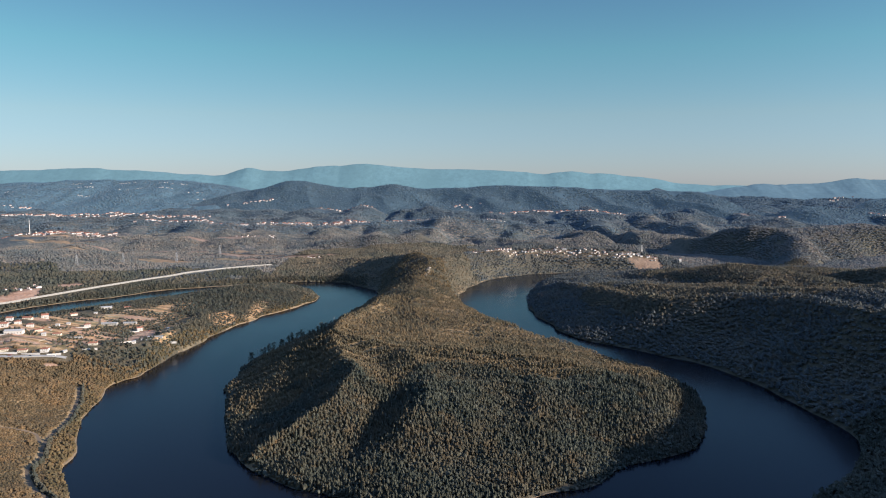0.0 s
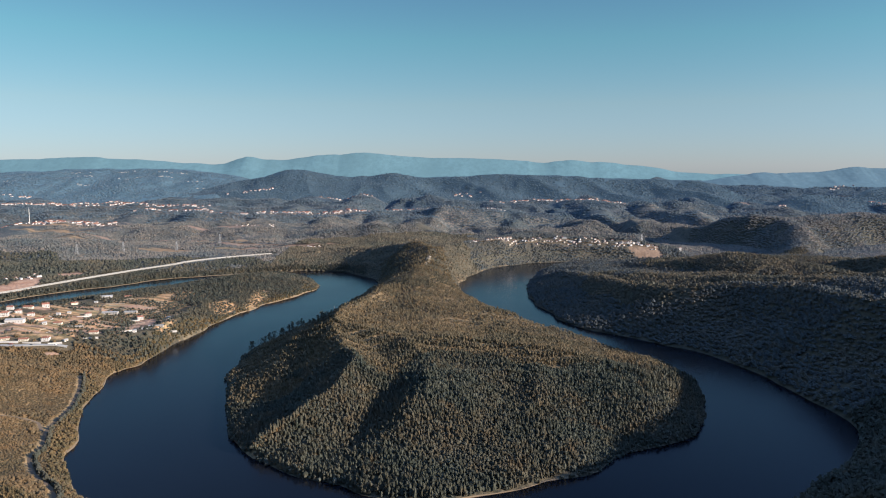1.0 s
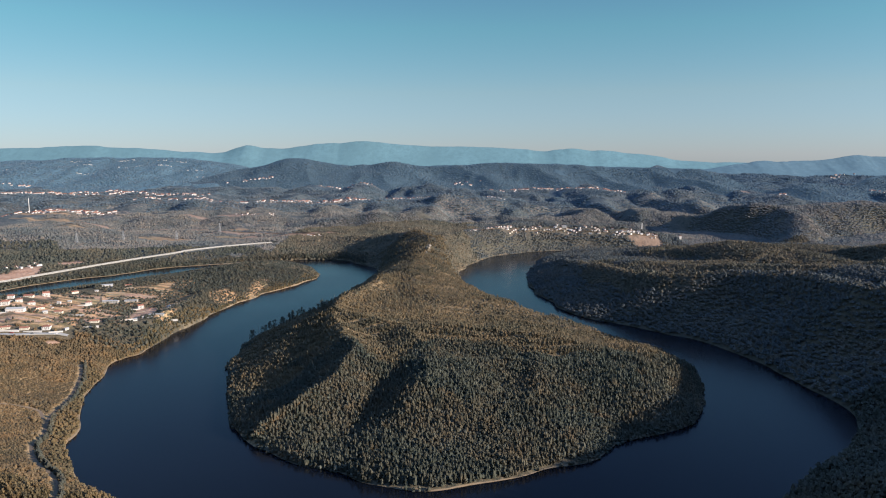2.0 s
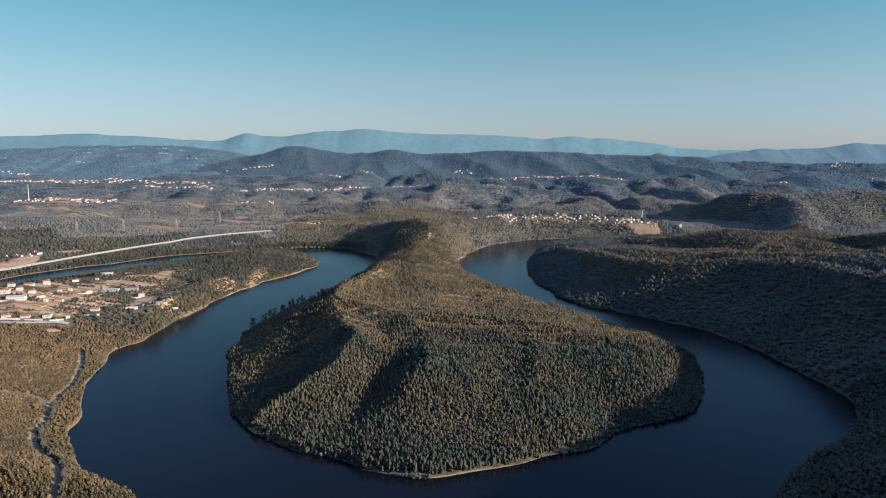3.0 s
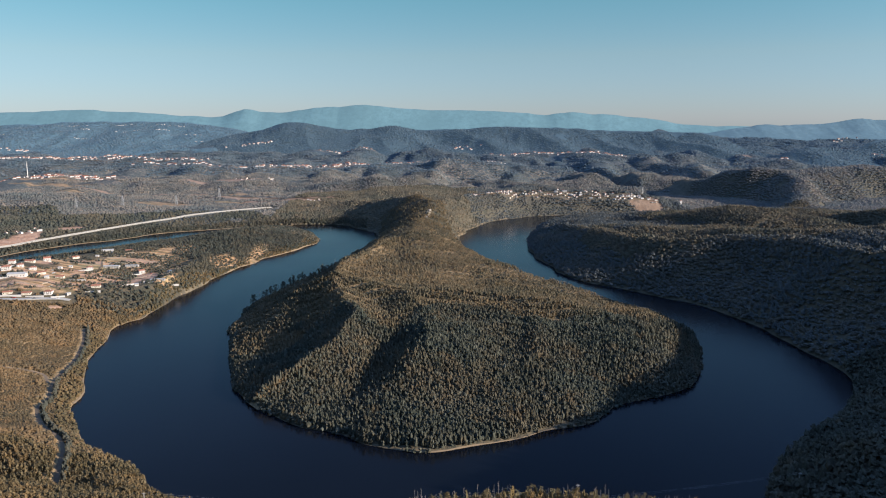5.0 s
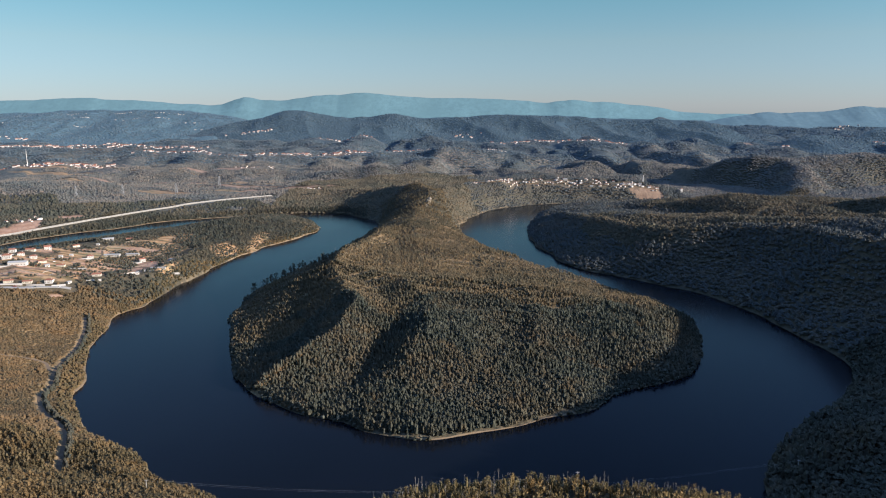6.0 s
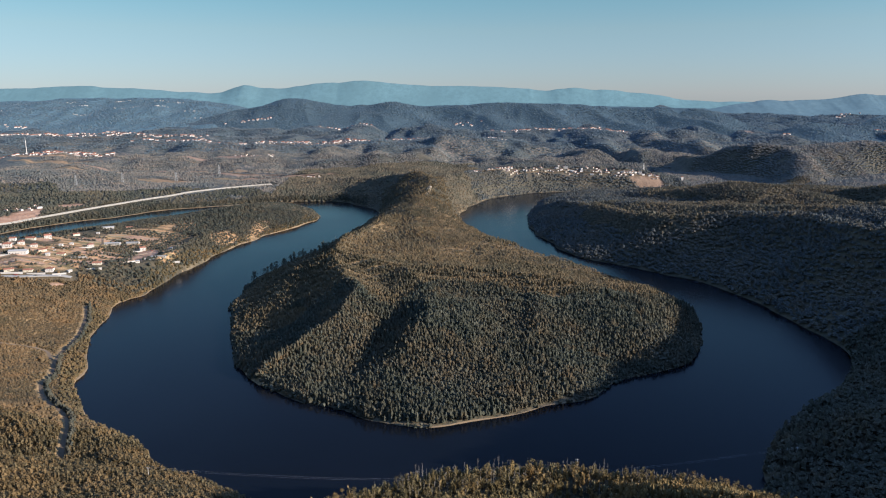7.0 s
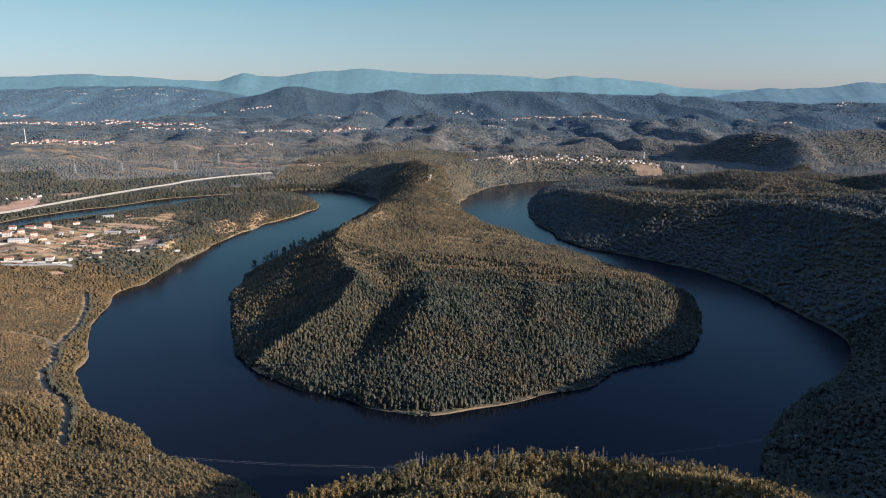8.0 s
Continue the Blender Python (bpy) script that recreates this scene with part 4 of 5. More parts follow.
def building(w, d, h, rise, hip, wall_mat, roof_mat, floors, bays, label, chimney=True):
    """A house: walls with gables, roof, door, windows with sills, chimney."""
    home = new("house")
    home.empty_display_size = 3
    bm = box(bmesh.new(), -w / 2, w / 2, -d / 2, d / 2, -1.5, h)
    if hip < 0.2:
        for sx in (-1, 1):
            a, b, c = (bm.verts.new((sx * w / 2, q, zz)) for q, zz in ((-d / 2, h), (d / 2, h), (0, h + rise * d / (d + 1.0))))
            e, f, g = (bm.verts.new((sx * (w / 2 - 0.25), q, zz)) for q, zz in ((-d / 2, h), (d / 2, h), (0, h + rise * d / (d + 1.0))))
            bm.faces.new((a, b, c)), bm.faces.new((g, f, e)), bm.faces.new((a, c, g, e)), bm.faces.new((b, f, g, c))
    part("wall", bm, wall_mat, home)
    part("roof", roof_mesh(w, d, h, rise, 0.5, hip), roof_mat, home)
    part("door", box(bmesh.new(), -0.55, 0.55, -d / 2 - 0.06, -d / 2 + 0.1, 0.0, 2.1), TIMBER, home)
    for side in (-1, 1):
        for level in range(floors):
            for k in range(bays):
                x = -w / 2 + w * (k + 0.5) / bays
                if level == 0 and side < 0 and abs(x) < 1.4:
                    continue
                z, y = 1.0 + 2.8 * level, side * d / 2
                win = part("window", box(bmesh.new(), x - 0.65, x + 0.65, min(y, y + side * 0.05), max(y, y + side * 0.05), z, z + 1.3), GLASS_DARK, home, "dark window pane")
                part("window_sill", box(bmesh.new(), x - 0.75, x + 0.75, min(y, y + side * 0.16), max(y, y + side * 0.16), z - 0.12, z - 0.01), STONE, win)
    if chimney:
        part("chimney", box(bmesh.new(), w * 0.22, w * 0.22 + 0.8, 0.4, 1.1, h, h + rise + 1.0), wall_mat, home)
    return tagged(home, label, "house", "houses of the valley villages")


PLANS = {
    "villa": (13, 10.5, 6.0, 2.2, 0.9, PLASTER, TILES, 2, 4, "white two-storey house with a hipped red tile roof", True),
    "tall": (12, 9.5, 6.6, 2.4, 0.0, PLASTER, TILES, 2, 4, "tall white house with a gabled red tile roof", True),
    "cottage": (15, 9, 3.6, 2.0, 0.0, CREAM, TILES, 1, 4, "cream single-storey house with a red tile roof", True),
    "annex": (7, 6, 3.0, 1.2, 0.0, PLASTER, SHEET, 1, 2, "small white outbuilding with a grey sheet roof", False),
    "hall": (27, 12, 5.2, 1.8, 0.0, PLASTER, SHEET, 1, 6, "long white hall with a pale sheet roof", False),
    "shed": (28, 8, 3.2, 1.2, 0.0, CONCRETE, SHEET, 1, 6, "long low grey farm shed beside the fields", False),
}
DESIGNS = {}


def put_house(kind, x, y, turn):
    z = float(np.min(ground_height(np.array([x - 4, x + 4, x, x]), np.array([y, y, y - 4, y + 4]))[0]))
    where = pose(x, y, z + 0.9, 0, 0, turn) @ Matrix.Diagonal((0.84, 0.84, 0.78, 1))
    if kind not in DESIGNS:
        DESIGNS[kind] = building(*PLANS[kind])
        DESIGNS[kind].matrix_world = where
        return DESIGNS[kind]
    return copy_thing(DESIGNS[kind], where)


for x, y, turn, kind in HOMES_WEST + HOMES_EAST:
    put_house(kind, x, y, turn)

# Villages farther off: designs with fewer parts, shrunk and flattened to suit the camera's view.
NEAR_COUNT = sum(v[1] for v in VILLAGES[:7])


def far_building(w, d, h, rise, hip, wall_mat, roof_mat, label):
    home = new("house")
    home.empty_display_size = 3
    part("wall", box(bmesh.new(), -w / 2, w / 2, -d / 2, d / 2, -2.5, h), wall_mat, home)
    part("roof", roof_mesh(w, d, h, rise, 0.4, hip), roof_mat, home)
    for k in range(3):
        x = -w / 2 + w * (k + 0.5) / 3
        part("window", box(bmesh.new(), x - 0.8, x + 0.8, -d / 2 - 0.06, -d / 2, h - 2.2, h - 0.8), GLASS_DARK, home, "dark window pane")
    return tagged(home, label, "house", "houses of the hill villages")


FAR_DESIGNS = [far_building(10, 8, 5.2, 1.7, 0.9, PLASTER, TILES, "white house with a red hipped roof in a hill village"),
               far_building(12, 7.5, 4.0, 1.5, 0.3, PLASTER, TILES, "low white house with a red roof in a hill village"),
               far_building(9, 9, 6.0, 1.5, 0.9, CREAM, TILES, "square cream house with a tiled roof in a hill village"),
               far_building(19, 9, 4.8, 1.4, 0.3, PLASTER, SHEET, "long white building with a pale roof in a hill village")]
spots = np.array(VILLAGE_SPOTS)
levels, shores = ground_height(spots[:, 0], spots[:, 1])
levels = np.where(spots[:, 1] > 3050, np.max([levels, WEST_LEVEL(spots[:, 0], spots[:, 1]) * (spots[:, 0] < -700), RIDGE_LEVEL(spots[:, 0], spots[:, 1]) * (np.abs(spots[:, 0]) < 1500), EAST_LEVEL(spots[:, 0], spots[:, 1]) * (spots[:, 0] > 1450)], 0), levels)
used = set()
for n, ((x, y), z) in enumerate(zip(VILLAGE_SPOTS, levels)):
    if n >= NEAR_COUNT:
        break
    k = int(RNG.choice([0, 0, 1, 1, 2, 3]))
    where = pose(x, y, z + 1.0, 0, 0, float(RNG.uniform(-40, 60))) @ Matrix.Diagonal((*([float(RNG.uniform(0.55, 0.80))] * 2), 0.68, 1))
    if k not in used:
        used.add(k)
        FAR_DESIGNS[k].matrix_world = where
    else:
        copy_thing(FAR_DESIGNS[k], where)

walls_v, walls_f, roofs_v, roofs_f = [], [], [], []
hill_spots = []
for cx, cy, count in ((-1960, 4380, 12), (-1740, 4370, 9), (-2150, 4250, 8), (-1650, 4200, 10), (-2050, 4050, 8), (-2500, 4100, 8), (-1450, 4100, 8), (-2250, 4360, 10), (-1600, 4330, 9), (-1850, 4150, 9), (-1300, 3950, 8)):
    for _ in range(count):
        x, y = cx + RNG.normal(0, 30), cy + RNG.normal(0, 7)
        hill_spots.append(((x, y), float(WEST_LEVEL(np.array([x]), np.array([y]))[0])))
for (x, y), z in list(zip(VILLAGE_SPOTS, levels))[NEAR_COUNT:] + hill_spots:
    w, d, h, a = RNG.uniform(7, 13), RNG.uniform(6, 8), RNG.uniform(2.8, 4.2), RNG.uniform(-0.6, 0.9)
    if y > 3900:
        w, d, h = w * 0.75, d * 0.75, h * 0.62
    c, s = np.cos(a), np.sin(a)
    loop = np.array([(-w / 2, -d / 2), (w / 2, -d / 2), (w / 2, d / 2), (-w / 2, d / 2)]) @ np.array([(c, s), (-s, c)]) + (x, y)
    n, m = len(walls_v), len(roofs_v)
    walls_v += [(*p, z - 2) for p in loop] + [(*p, z + h) for p in loop]
    walls_f += [(n + k, n + (k + 1) % 4, n + 4 + (k + 1) % 4, n + 4 + k) for k in range(4)] + [(n + 4, n + 5, n + 6, n + 7)]
    if y > 3900:
        continue
    mid0, mid1 = (loop[0] + loop[3]) / 2, (loop[1] + loop[2]) / 2
    roofs_v += [(*p, z + h + 0.05) for p in loop] + [(*mid0, z + h + 2), (*mid1, z + h + 2)]
    roofs_f += [(m, m + 1, m + 5, m + 4), (m + 2, m + 3, m + 4, m + 5), (m + 1, m + 2, m + 5, m + 5), (m + 3, m, m + 4, m + 4)]
far_homes = new("distant_houses", fast_mesh("distant_houses", np.array(walls_v), np.array(walls_f), PLASTER))
tagged(far_homes, "scattered white houses of distant villages on the plateau", "houses", kind="stuff")
me = bpy.data.meshes.new("roofs")
me.from_pydata(roofs_v, [], [tuple(dict.fromkeys(f)) for f in roofs_f])
me.materials.append(TILES)
roofs = new("roofs", me)
roofs.parent = far_homes
tagged(roofs, "red tile roofs")


# ---- sandy shores ----
def beach(knots, wide, label, seed):
    """A narrow sandy rim along the water's edge, uneven in width."""
    line = curve_of(knots, 10)
    edge = line.copy()
    for _ in range(6):
        edge = line - 5.0 * np.stack([vnoise(edge[:, 0], edge[:, 1], 40, 5), vnoise(edge[:, 0], edge[:, 1], 40, 6)], -1)
    way = np.gradient(edge, axis=0)
    way /= np.linalg.norm(way, axis=1)[:, None]
    side = np.stack([-way[:, 1], way[:, 0]], -1)
    probe = ground_height(*(edge + 4 * side).T)[1]
    side *= np.where(probe > 0, 1, -1)[:, None]
    w = wide * (0.42 + 0.8 * vnoise(edge[:, 0], edge[:, 1], 34, seed) + 0.4 * vnoise(edge[:, 0], edge[:, 1], 7, seed + 1))
    w = np.clip(w, 0.15, None)
    rows = []
    for q, z in ((-1.5, -0.6), (-0.4, 0.06), (0.5, 0.0), (1.0, 0.0)):
        p = edge + side * (w[:, None] * q if q > 0 else q)
        level = np.maximum(ground_height(p[:, 0], p[:, 1])[0] + 0.22, 0.12) if q > 0 else np.full(len(p), z)
        rows.append(np.column_stack([p, level]))
    v = np.stack(rows, 1)
    i = np.arange(v.shape[0] * 4).reshape(-1, 4)
    f = np.concatenate([np.stack([i[:-1, k], i[1:, k], i[1:, k + 1], i[:-1, k + 1]], -1) for k in range(3)])
    tagged(new("shore_sand", fast_mesh("shore_sand", v.reshape(-1, 3), f, SAND, None, True)), label, "shore", kind="structure")


SAND = plain("shore_sand", (0.30, 0.22, 0.14), 0.95, 2.5, 0.35)
beach([(-22, 503), (-3, 502), (52, 520), (82, 539), (128, 560)], 0.9, "pale sandy rim below the front slope of the peninsula", 111)
beach([(68, 1270), (40, 1374), (33, 1474), (59, 1589), (104, 1705), (166, 1774), (245, 1827), (330, 1849)], 6.0, "pale sandy shore round the far bay", 112)
beach([(-329, 598), (-376, 712), (-391, 768), (-403, 839), (-386, 882), (-377, 1000)], 1.7, "pale sandy shore of the west bank", 113)
beach([(-368, 1085), (-335, 1229), (-303, 1314), (-268, 1399), (-266, 1474), (-297, 1543)], 3.6, "pale sandy shore along the low spit", 114)
beach([(-1000, 1100), (-855, 1230), (-785, 1365), (-695, 1467), (-617, 1560), (-505, 1623), (-358, 1672)], 1.6, "pale strip of shore under the north bank woods", 115)


# ---- roads ----
def strip(line, wide, lift, mat, name, thick=0.25, offset=0.0, level=None):
    """A band with thickness along a line, laid on the ground."""
    way = np.gradient(line, axis=0)
    way /= np.linalg.norm(way, axis=1)[:, None]
    side = np.stack([-way[:, 1], way[:, 0]], -1)
    mid = line + side * offset
    z = (ground_height(line[:, 0], line[:, 1])[0] if level is None else level) + lift
    rows = []
    for q, dz in ((-wide / 2, -thick), (-wide / 2, 0), (wide / 2, 0), (wide / 2, -thick)):
        p = mid + side * q
        rows.append(np.column_stack([p, z + dz]))
    v = np.stack(rows, 1)
    i = np.arange(len(line) * 4).reshape(-1, 4)
    f = np.concatenate([np.stack([i[:-1, a], i[1:, a], i[1:, b], i[:-1, b]], -1) for a, b in ((0, 1), (1, 2), (2, 3), (3, 0))])
    return new(name, fast_mesh(name, v.reshape(-1, 3), f, mat))


def fine_line(knots, steps):
    t = np.linspace(0, len(knots) - 1, steps)
    return np.stack([np.interp(t, np.arange(len(knots)), knots[:, k]) for k in range(2)], -1)


high_line = fine_line(HIGHWAY, 160)
raw = ground_height(high_line[:, 0], high_line[:, 1])[0]
deck_z = np.convolve(np.pad(np.maximum(raw, 7), 20, mode="edge"), np.ones(41) / 41, "valid") + 2.0
road = strip(high_line, 8, 0.0, ASPHALT, "road_highway", 1.8, 0.0, deck_z)
tagged(road, "pale highway on a concrete embankment above the river", "road", kind="structure")
for off, name in ((-3.9, "barrier"), (3.9, "barrier")):
    b = strip(high_line, 0.35, 0.8, CONCRETE, name, 0.85, off, deck_z)
    b.parent = road
    tagged(b, "pale concrete barrier")
b = strip(high_line, 0.8, -0.5, CONCRETE, "retaining_wall", 0.7, -3.7, deck_z)
b.parent = road
tagged(b, "concrete retaining wall under the road")
tagged(strip(fine_line(TRACK, 150), 3.6, 0.35, DIRT, "road_track", 0.6), "winding dirt track through golden scrub above the shore", "road", kind="structure")
tagged(strip(fine_line(SIDE_TRACK, 50), 2.8, 0.35, DIRT, "road_side_track", 0.6), "narrow dirt track climbing the scrub slope", "road", kind="structure")
BANK_PATH = curve_of([(-1010, 1108), (-868, 1246), (-798, 1379), (-706, 1482), (-627, 1575), (-512, 1639), (-362, 1688)], 5)
tagged(strip(fine_line(BANK_PATH, 140), 3.4, 0.5, DIRT, "road_bank_path", 0.9), "pale dirt path along the wooded north bank", "road", kind="structure")
PLATEAU_ROADS = [([(-1800, 2400), (-1441, 2436), (-1300, 2462), (-1150, 2440), (-980, 2370), (-820, 2330)], 8), ([(-620, 2030), (-480, 2010), (-383, 1962), (-310, 1945)], 7),
                 ([(-1900, 3095), (-1679, 3120), (-1257, 3080), (-1037, 3090), (-800, 2760), (-594, 2775), (-419, 2810)], 8), ([(60, 1800), (207, 1876), (330, 1903), (450, 1896), (575, 1900)], 5)]
for knots, wide in PLATEAU_ROADS:
    tagged(strip(fine_line(curve_of(knots, 6), 220), wide, 0.9, DIRT, "road_hill", 1.6), "pale country road between hill villages", "road", kind="structure")
LANE = curve_of([(-640, 935), (-600, 925), (-556, 936), (-515, 930), (-470, 915), (-430, 915)], 5)
tagged(strip(fine_line(LANE, 60), 4.5, 0.3, DIRT, "road_lane", 0.5), "pale dirt lane between fields and houses", "road", kind="structure")
for knots, wide in (([(-640, 1040), (-590, 1045), (-530, 1035), (-480, 1030), (-430, 1010), (-408, 985)], 3.5), ([(-560, 950), (-540, 1000), (-530, 1060), (-560, 1140), (-575, 1230)], 3.0), ([(-470, 915), (-455, 950), (-480, 1000), (-490, 1060)], 3.0)):
    tagged(strip(fine_line(curve_of(knots, 5), 80), wide, 0.3, DIRT, "road_field_lane", 0.5), "pale narrow dirt lane between terraced fields", "road", kind="structure")
YARD = curve_of([(-560, 850), (-530, 853), (-500, 862), (-472, 866)], 5)
tagged(strip(fine_line(YARD, 40), 9, 0.6, CONCRETE, "road_yard", 1.2), "pale concrete yard in front of the lower houses", "road", kind="structure")


# ---- masts and poles ----
def beam(bm, a, b, r, sides=4):
    """A thin bar between two places."""
    a, b = Vector(a), Vector(b)
    m = (b - a).to_track_quat("Z", "Y").to_matrix()
    loops = [[bm.verts.new(p + m @ Vector((r * math.cos(k * 6.2832 / sides), r * math.sin(k * 6.2832 / sides), 0))) for k in range(sides)] for p in (a, b)]
    for k in range(sides):
        j = (k + 1) % sides
        bm.faces.new((loops[0][k], loops[0][j], loops[1][j], loops[1][k]))
    bm.faces.new(loops[0][::-1]), bm.faces.new(loops[1])


def lattice_tower(name, x, y, high, wide, arms, label, mat):
    z = float(ground_height(np.array([x]), np.array([y]))[0][0])
    tower = new(name)
    tower.location = (x, y, z - 0.5)
    corner = [(-1, -1), (1, -1), (1, 1), (-1, 1)]

    def at(k, s):
        w = wide / 2 * (1 - 0.86 * s)
        return (corner[k][0] * w, corner[k][1] * w, high * s)
    for k in range(4):
        bm = bmesh.new()
        beam(bm, at(k, 0), at(k, 1), high * 0.010)
        part("leg", bm, mat, tower)
        bm = bmesh.new()
        for n in range(7):
            beam(bm, at(k, n / 7), at((k + 1) % 4, (n + 1) / 7), high * 0.005)
            beam(bm, at(k, (n + 1) / 7), at((k + 1) % 4, (n + 1) / 7), high * 0.005)
        part("brace", bm, mat, tower)
    for s, reach in arms:
        bm = bmesh.new()
        beam(bm, (-reach, 0, high * s), (reach, 0, high * s), high * 0.008)
        beam(bm, (-reach, 0, high * s), (0, 0, high * s + 1.4), high * 0.006)
        beam(bm, (reach, 0, high * s), (0, 0, high * s + 1.4), high * 0.006)
        part("cross_arm", bm, mat, tower)
    return tagged(tower, label, "tower")


PAINT = plain("white_steel_paint", (0.75, 0.72, 0.68), 0.6, 1.0, 0.15)
lattice_tower("lattice_mast", 570, 2010, 26, 5.0, [(0.8, 1.6), (0.95, 1.2)], "white lattice radio mast beside the hill village", PAINT)
for x, y in ((-725, 1906), (-835, 1828), (-918, 1753), (-640, 2010)):
    tagged(lattice_tower("power_pylon", x, y, 27, 6.0, [(0.66, 5.0), (0.80, 4.0), (0.93, 3.0)], "grey steel power pylon on the scrub slope", STEEL), group="pylons over the valley")

mast = new("telecom_mast")
mast.location = (-1448, 2462, float(ground_height(np.array([-1448.0]), np.array([2462.0]))[0][0]) - 1)
bm = bmesh.new()
bmesh.ops.create_cone(bm, cap_ends=True, segments=14, radius1=1.0, radius2=0.55, depth=52, matrix=Matrix.Translation((0, 0, 26)))
part("shaft", bm, PAINT, mast)
for z, r in ((38, 2.2), (46, 2.0)):
    bm = bmesh.new()
    bmesh.ops.create_cone(bm, cap_ends=True, segments=14, radius1=r, radius2=r, depth=0.6, matrix=Matrix.Translation((0, 0, z)))
    part("platform", bm, CONCRETE, mast)
bm = bmesh.new()
beam(bm, (0, 0, 52), (0, 0, 60), 0.35, 6)
part("antenna", bm, STEEL, mast)
tagged(mast, "tall white telecom mast above a roadside village", "mast")

hut = new("transformer_tower")
hut.location = (643, 1899, float(ground_height(np.array([643.0]), np.array([1899.0]))[0][0]))
part("wall", box(bmesh.new(), -3, 3, -3, 3, -2, 10), PLASTER, hut)
part("roof", roof_mesh(6, 6, 10, 1.6, 0.4, 0.9), TILES, hut)
part("door", box(bmesh.new(), -0.6, 0.6, -3.06, -2.9, 0, 2.1), STEEL, hut)
tagged(hut, "small white transformer tower at the edge of the woods", "hut")


def utility_pole(x, y, high):
    z = float(ground_height(np.array([x]), np.array([y]))[0][0])
    pole = new("utility_pole")
    pole.location = (x, y, z - 0.3)
    bm = bmesh.new()
    beam(bm, (0, 0, 0), (0, 0, high), 0.20, 8)
    part("shaft", bm, CONCRETE, pole)
    bm = bmesh.new()
    beam(bm, (-1.1, 0, high - 0.5), (1.1, 0, high - 0.5), 0.09)
    part("cross_arm", bm, STEEL, pole)
    for x0 in (-0.9, 0.9):
        bm = bmesh.new()
        beam(bm, (x0, 0, high - 0.45), (x0, 0, high - 0.15), 0.07, 6)
        part("insulator", bm, CONCRETE, pole)
    tagged(pole, "pale concrete utility pole among the trees", "pole", "poles of the river line")
    return Vector((x, y, z - 0.3 + high - 0.15))


POLE_WEST, POLE_HILL, POLE_EAST = utility_pole(-186, 402, 9), utility_pole(72, 349, 12), utility_pole(236, 432, 9)
cable = new("power_cable")
for off in (-0.9, 0.9):
    for a, b, sag in ((POLE_WEST, POLE_EAST, 15),):
        bm = bmesh.new()
        pts = [a.lerp(b, k / 24) + Vector((0, off, -4 * sag * (k / 24) * (1 - k / 24))) for k in range(25)]
        loops = [[bm.verts.new(p + Vector((0, 0.014 * math.cos(k * 1.5708), 0.014 * math.sin(k * 1.5708)))) for k in range(4)] for p in pts]
        for u, v in zip(loops, loops[1:]):
            for k in range(4):
                bm.faces.new((u[k], u[(k + 1) % 4], v[(k + 1) % 4], v[k]))
        part("wire", bm, STEEL, cable)
tagged(cable, "thin grey power cable sagging across the river", "cable")


# ---- single trees on the near hill and the island crest ----
def leafy_tree(rng, high, wide, open_crown, label):
    """A tapered, forked stem and a crown of many small sprays of leaves in uneven clusters."""
    tree = new("tree")
    tree.empty_display_size = 1
    bm = bmesh.new()
    bend = rng.uniform(-0.05, 0.05, 2) * high
    knots = [Vector((bend[0] * s * s, bend[1] * s * s, high * s * 0.93)) for s in (0, 0.3, 0.6, 1.0)]
    for k in range(3):
        beam(bm, knots[k], knots[k + 1], 0.016 * high * (1 - 0.27 * k), 5)
    hubs = []
    for k in range(9 if open_crown else 12):
        s, a = rng.uniform(0.42 if open_crown else 0.25, 0.98), rng.uniform(0, 6.283)
        reach = wide * (1.05 - 0.75 * abs(s - 0.55) / 0.5) * rng.uniform(0.5, 1.0)
        root = Vector((bend[0] * s * s, bend[1] * s * s, high * s * 0.9))
        tip = root + Vector((math.cos(a) * reach, math.sin(a) * reach, 0.09 * high))
        beam(bm, root, tip, 0.005 * high, 3)
        hubs.append(tip)
    part("trunk", bm, BARK, tree)
    hubs.append(knots[-1])
    v, f = [], []
    for hub in hubs:
        size = wide * rng.uniform(0.35, 0.6)
        for _ in range(11):
            d = Vector(rng.normal(0, 0.5, 3)) * size
            a, e = rng.uniform(0, 6.283), rng.uniform(-0.7, 0.7)
            u = Vector((math.cos(a) * math.cos(e), math.sin(a) * math.cos(e), math.sin(e))) * size * rng.uniform(0.35, 0.6)
            w = u.cross(Vector(rng.normal(0, 1, 3))).normalized() * size * rng.uniform(0.18, 0.34)
            n, c = len(v), hub + d
            v += [tuple(c - u), tuple(c + w), tuple(c + u), tuple(c - w)]
            f.append((n, n + 1, n + 2, n + 3))
    crown = new("crown", fast_mesh("crown", np.array(v), np.array(f), LEAF_HILL if not open_crown else LEAF, np.full(len(v), rng.uniform(0.3, 0.9))))
    crown.parent = tree
    return tagged(tree, label, "tree")


STEM = plain("pale_dead_wood", (0.36, 0.32, 0.28), 0.9, 0.4, 0.3)


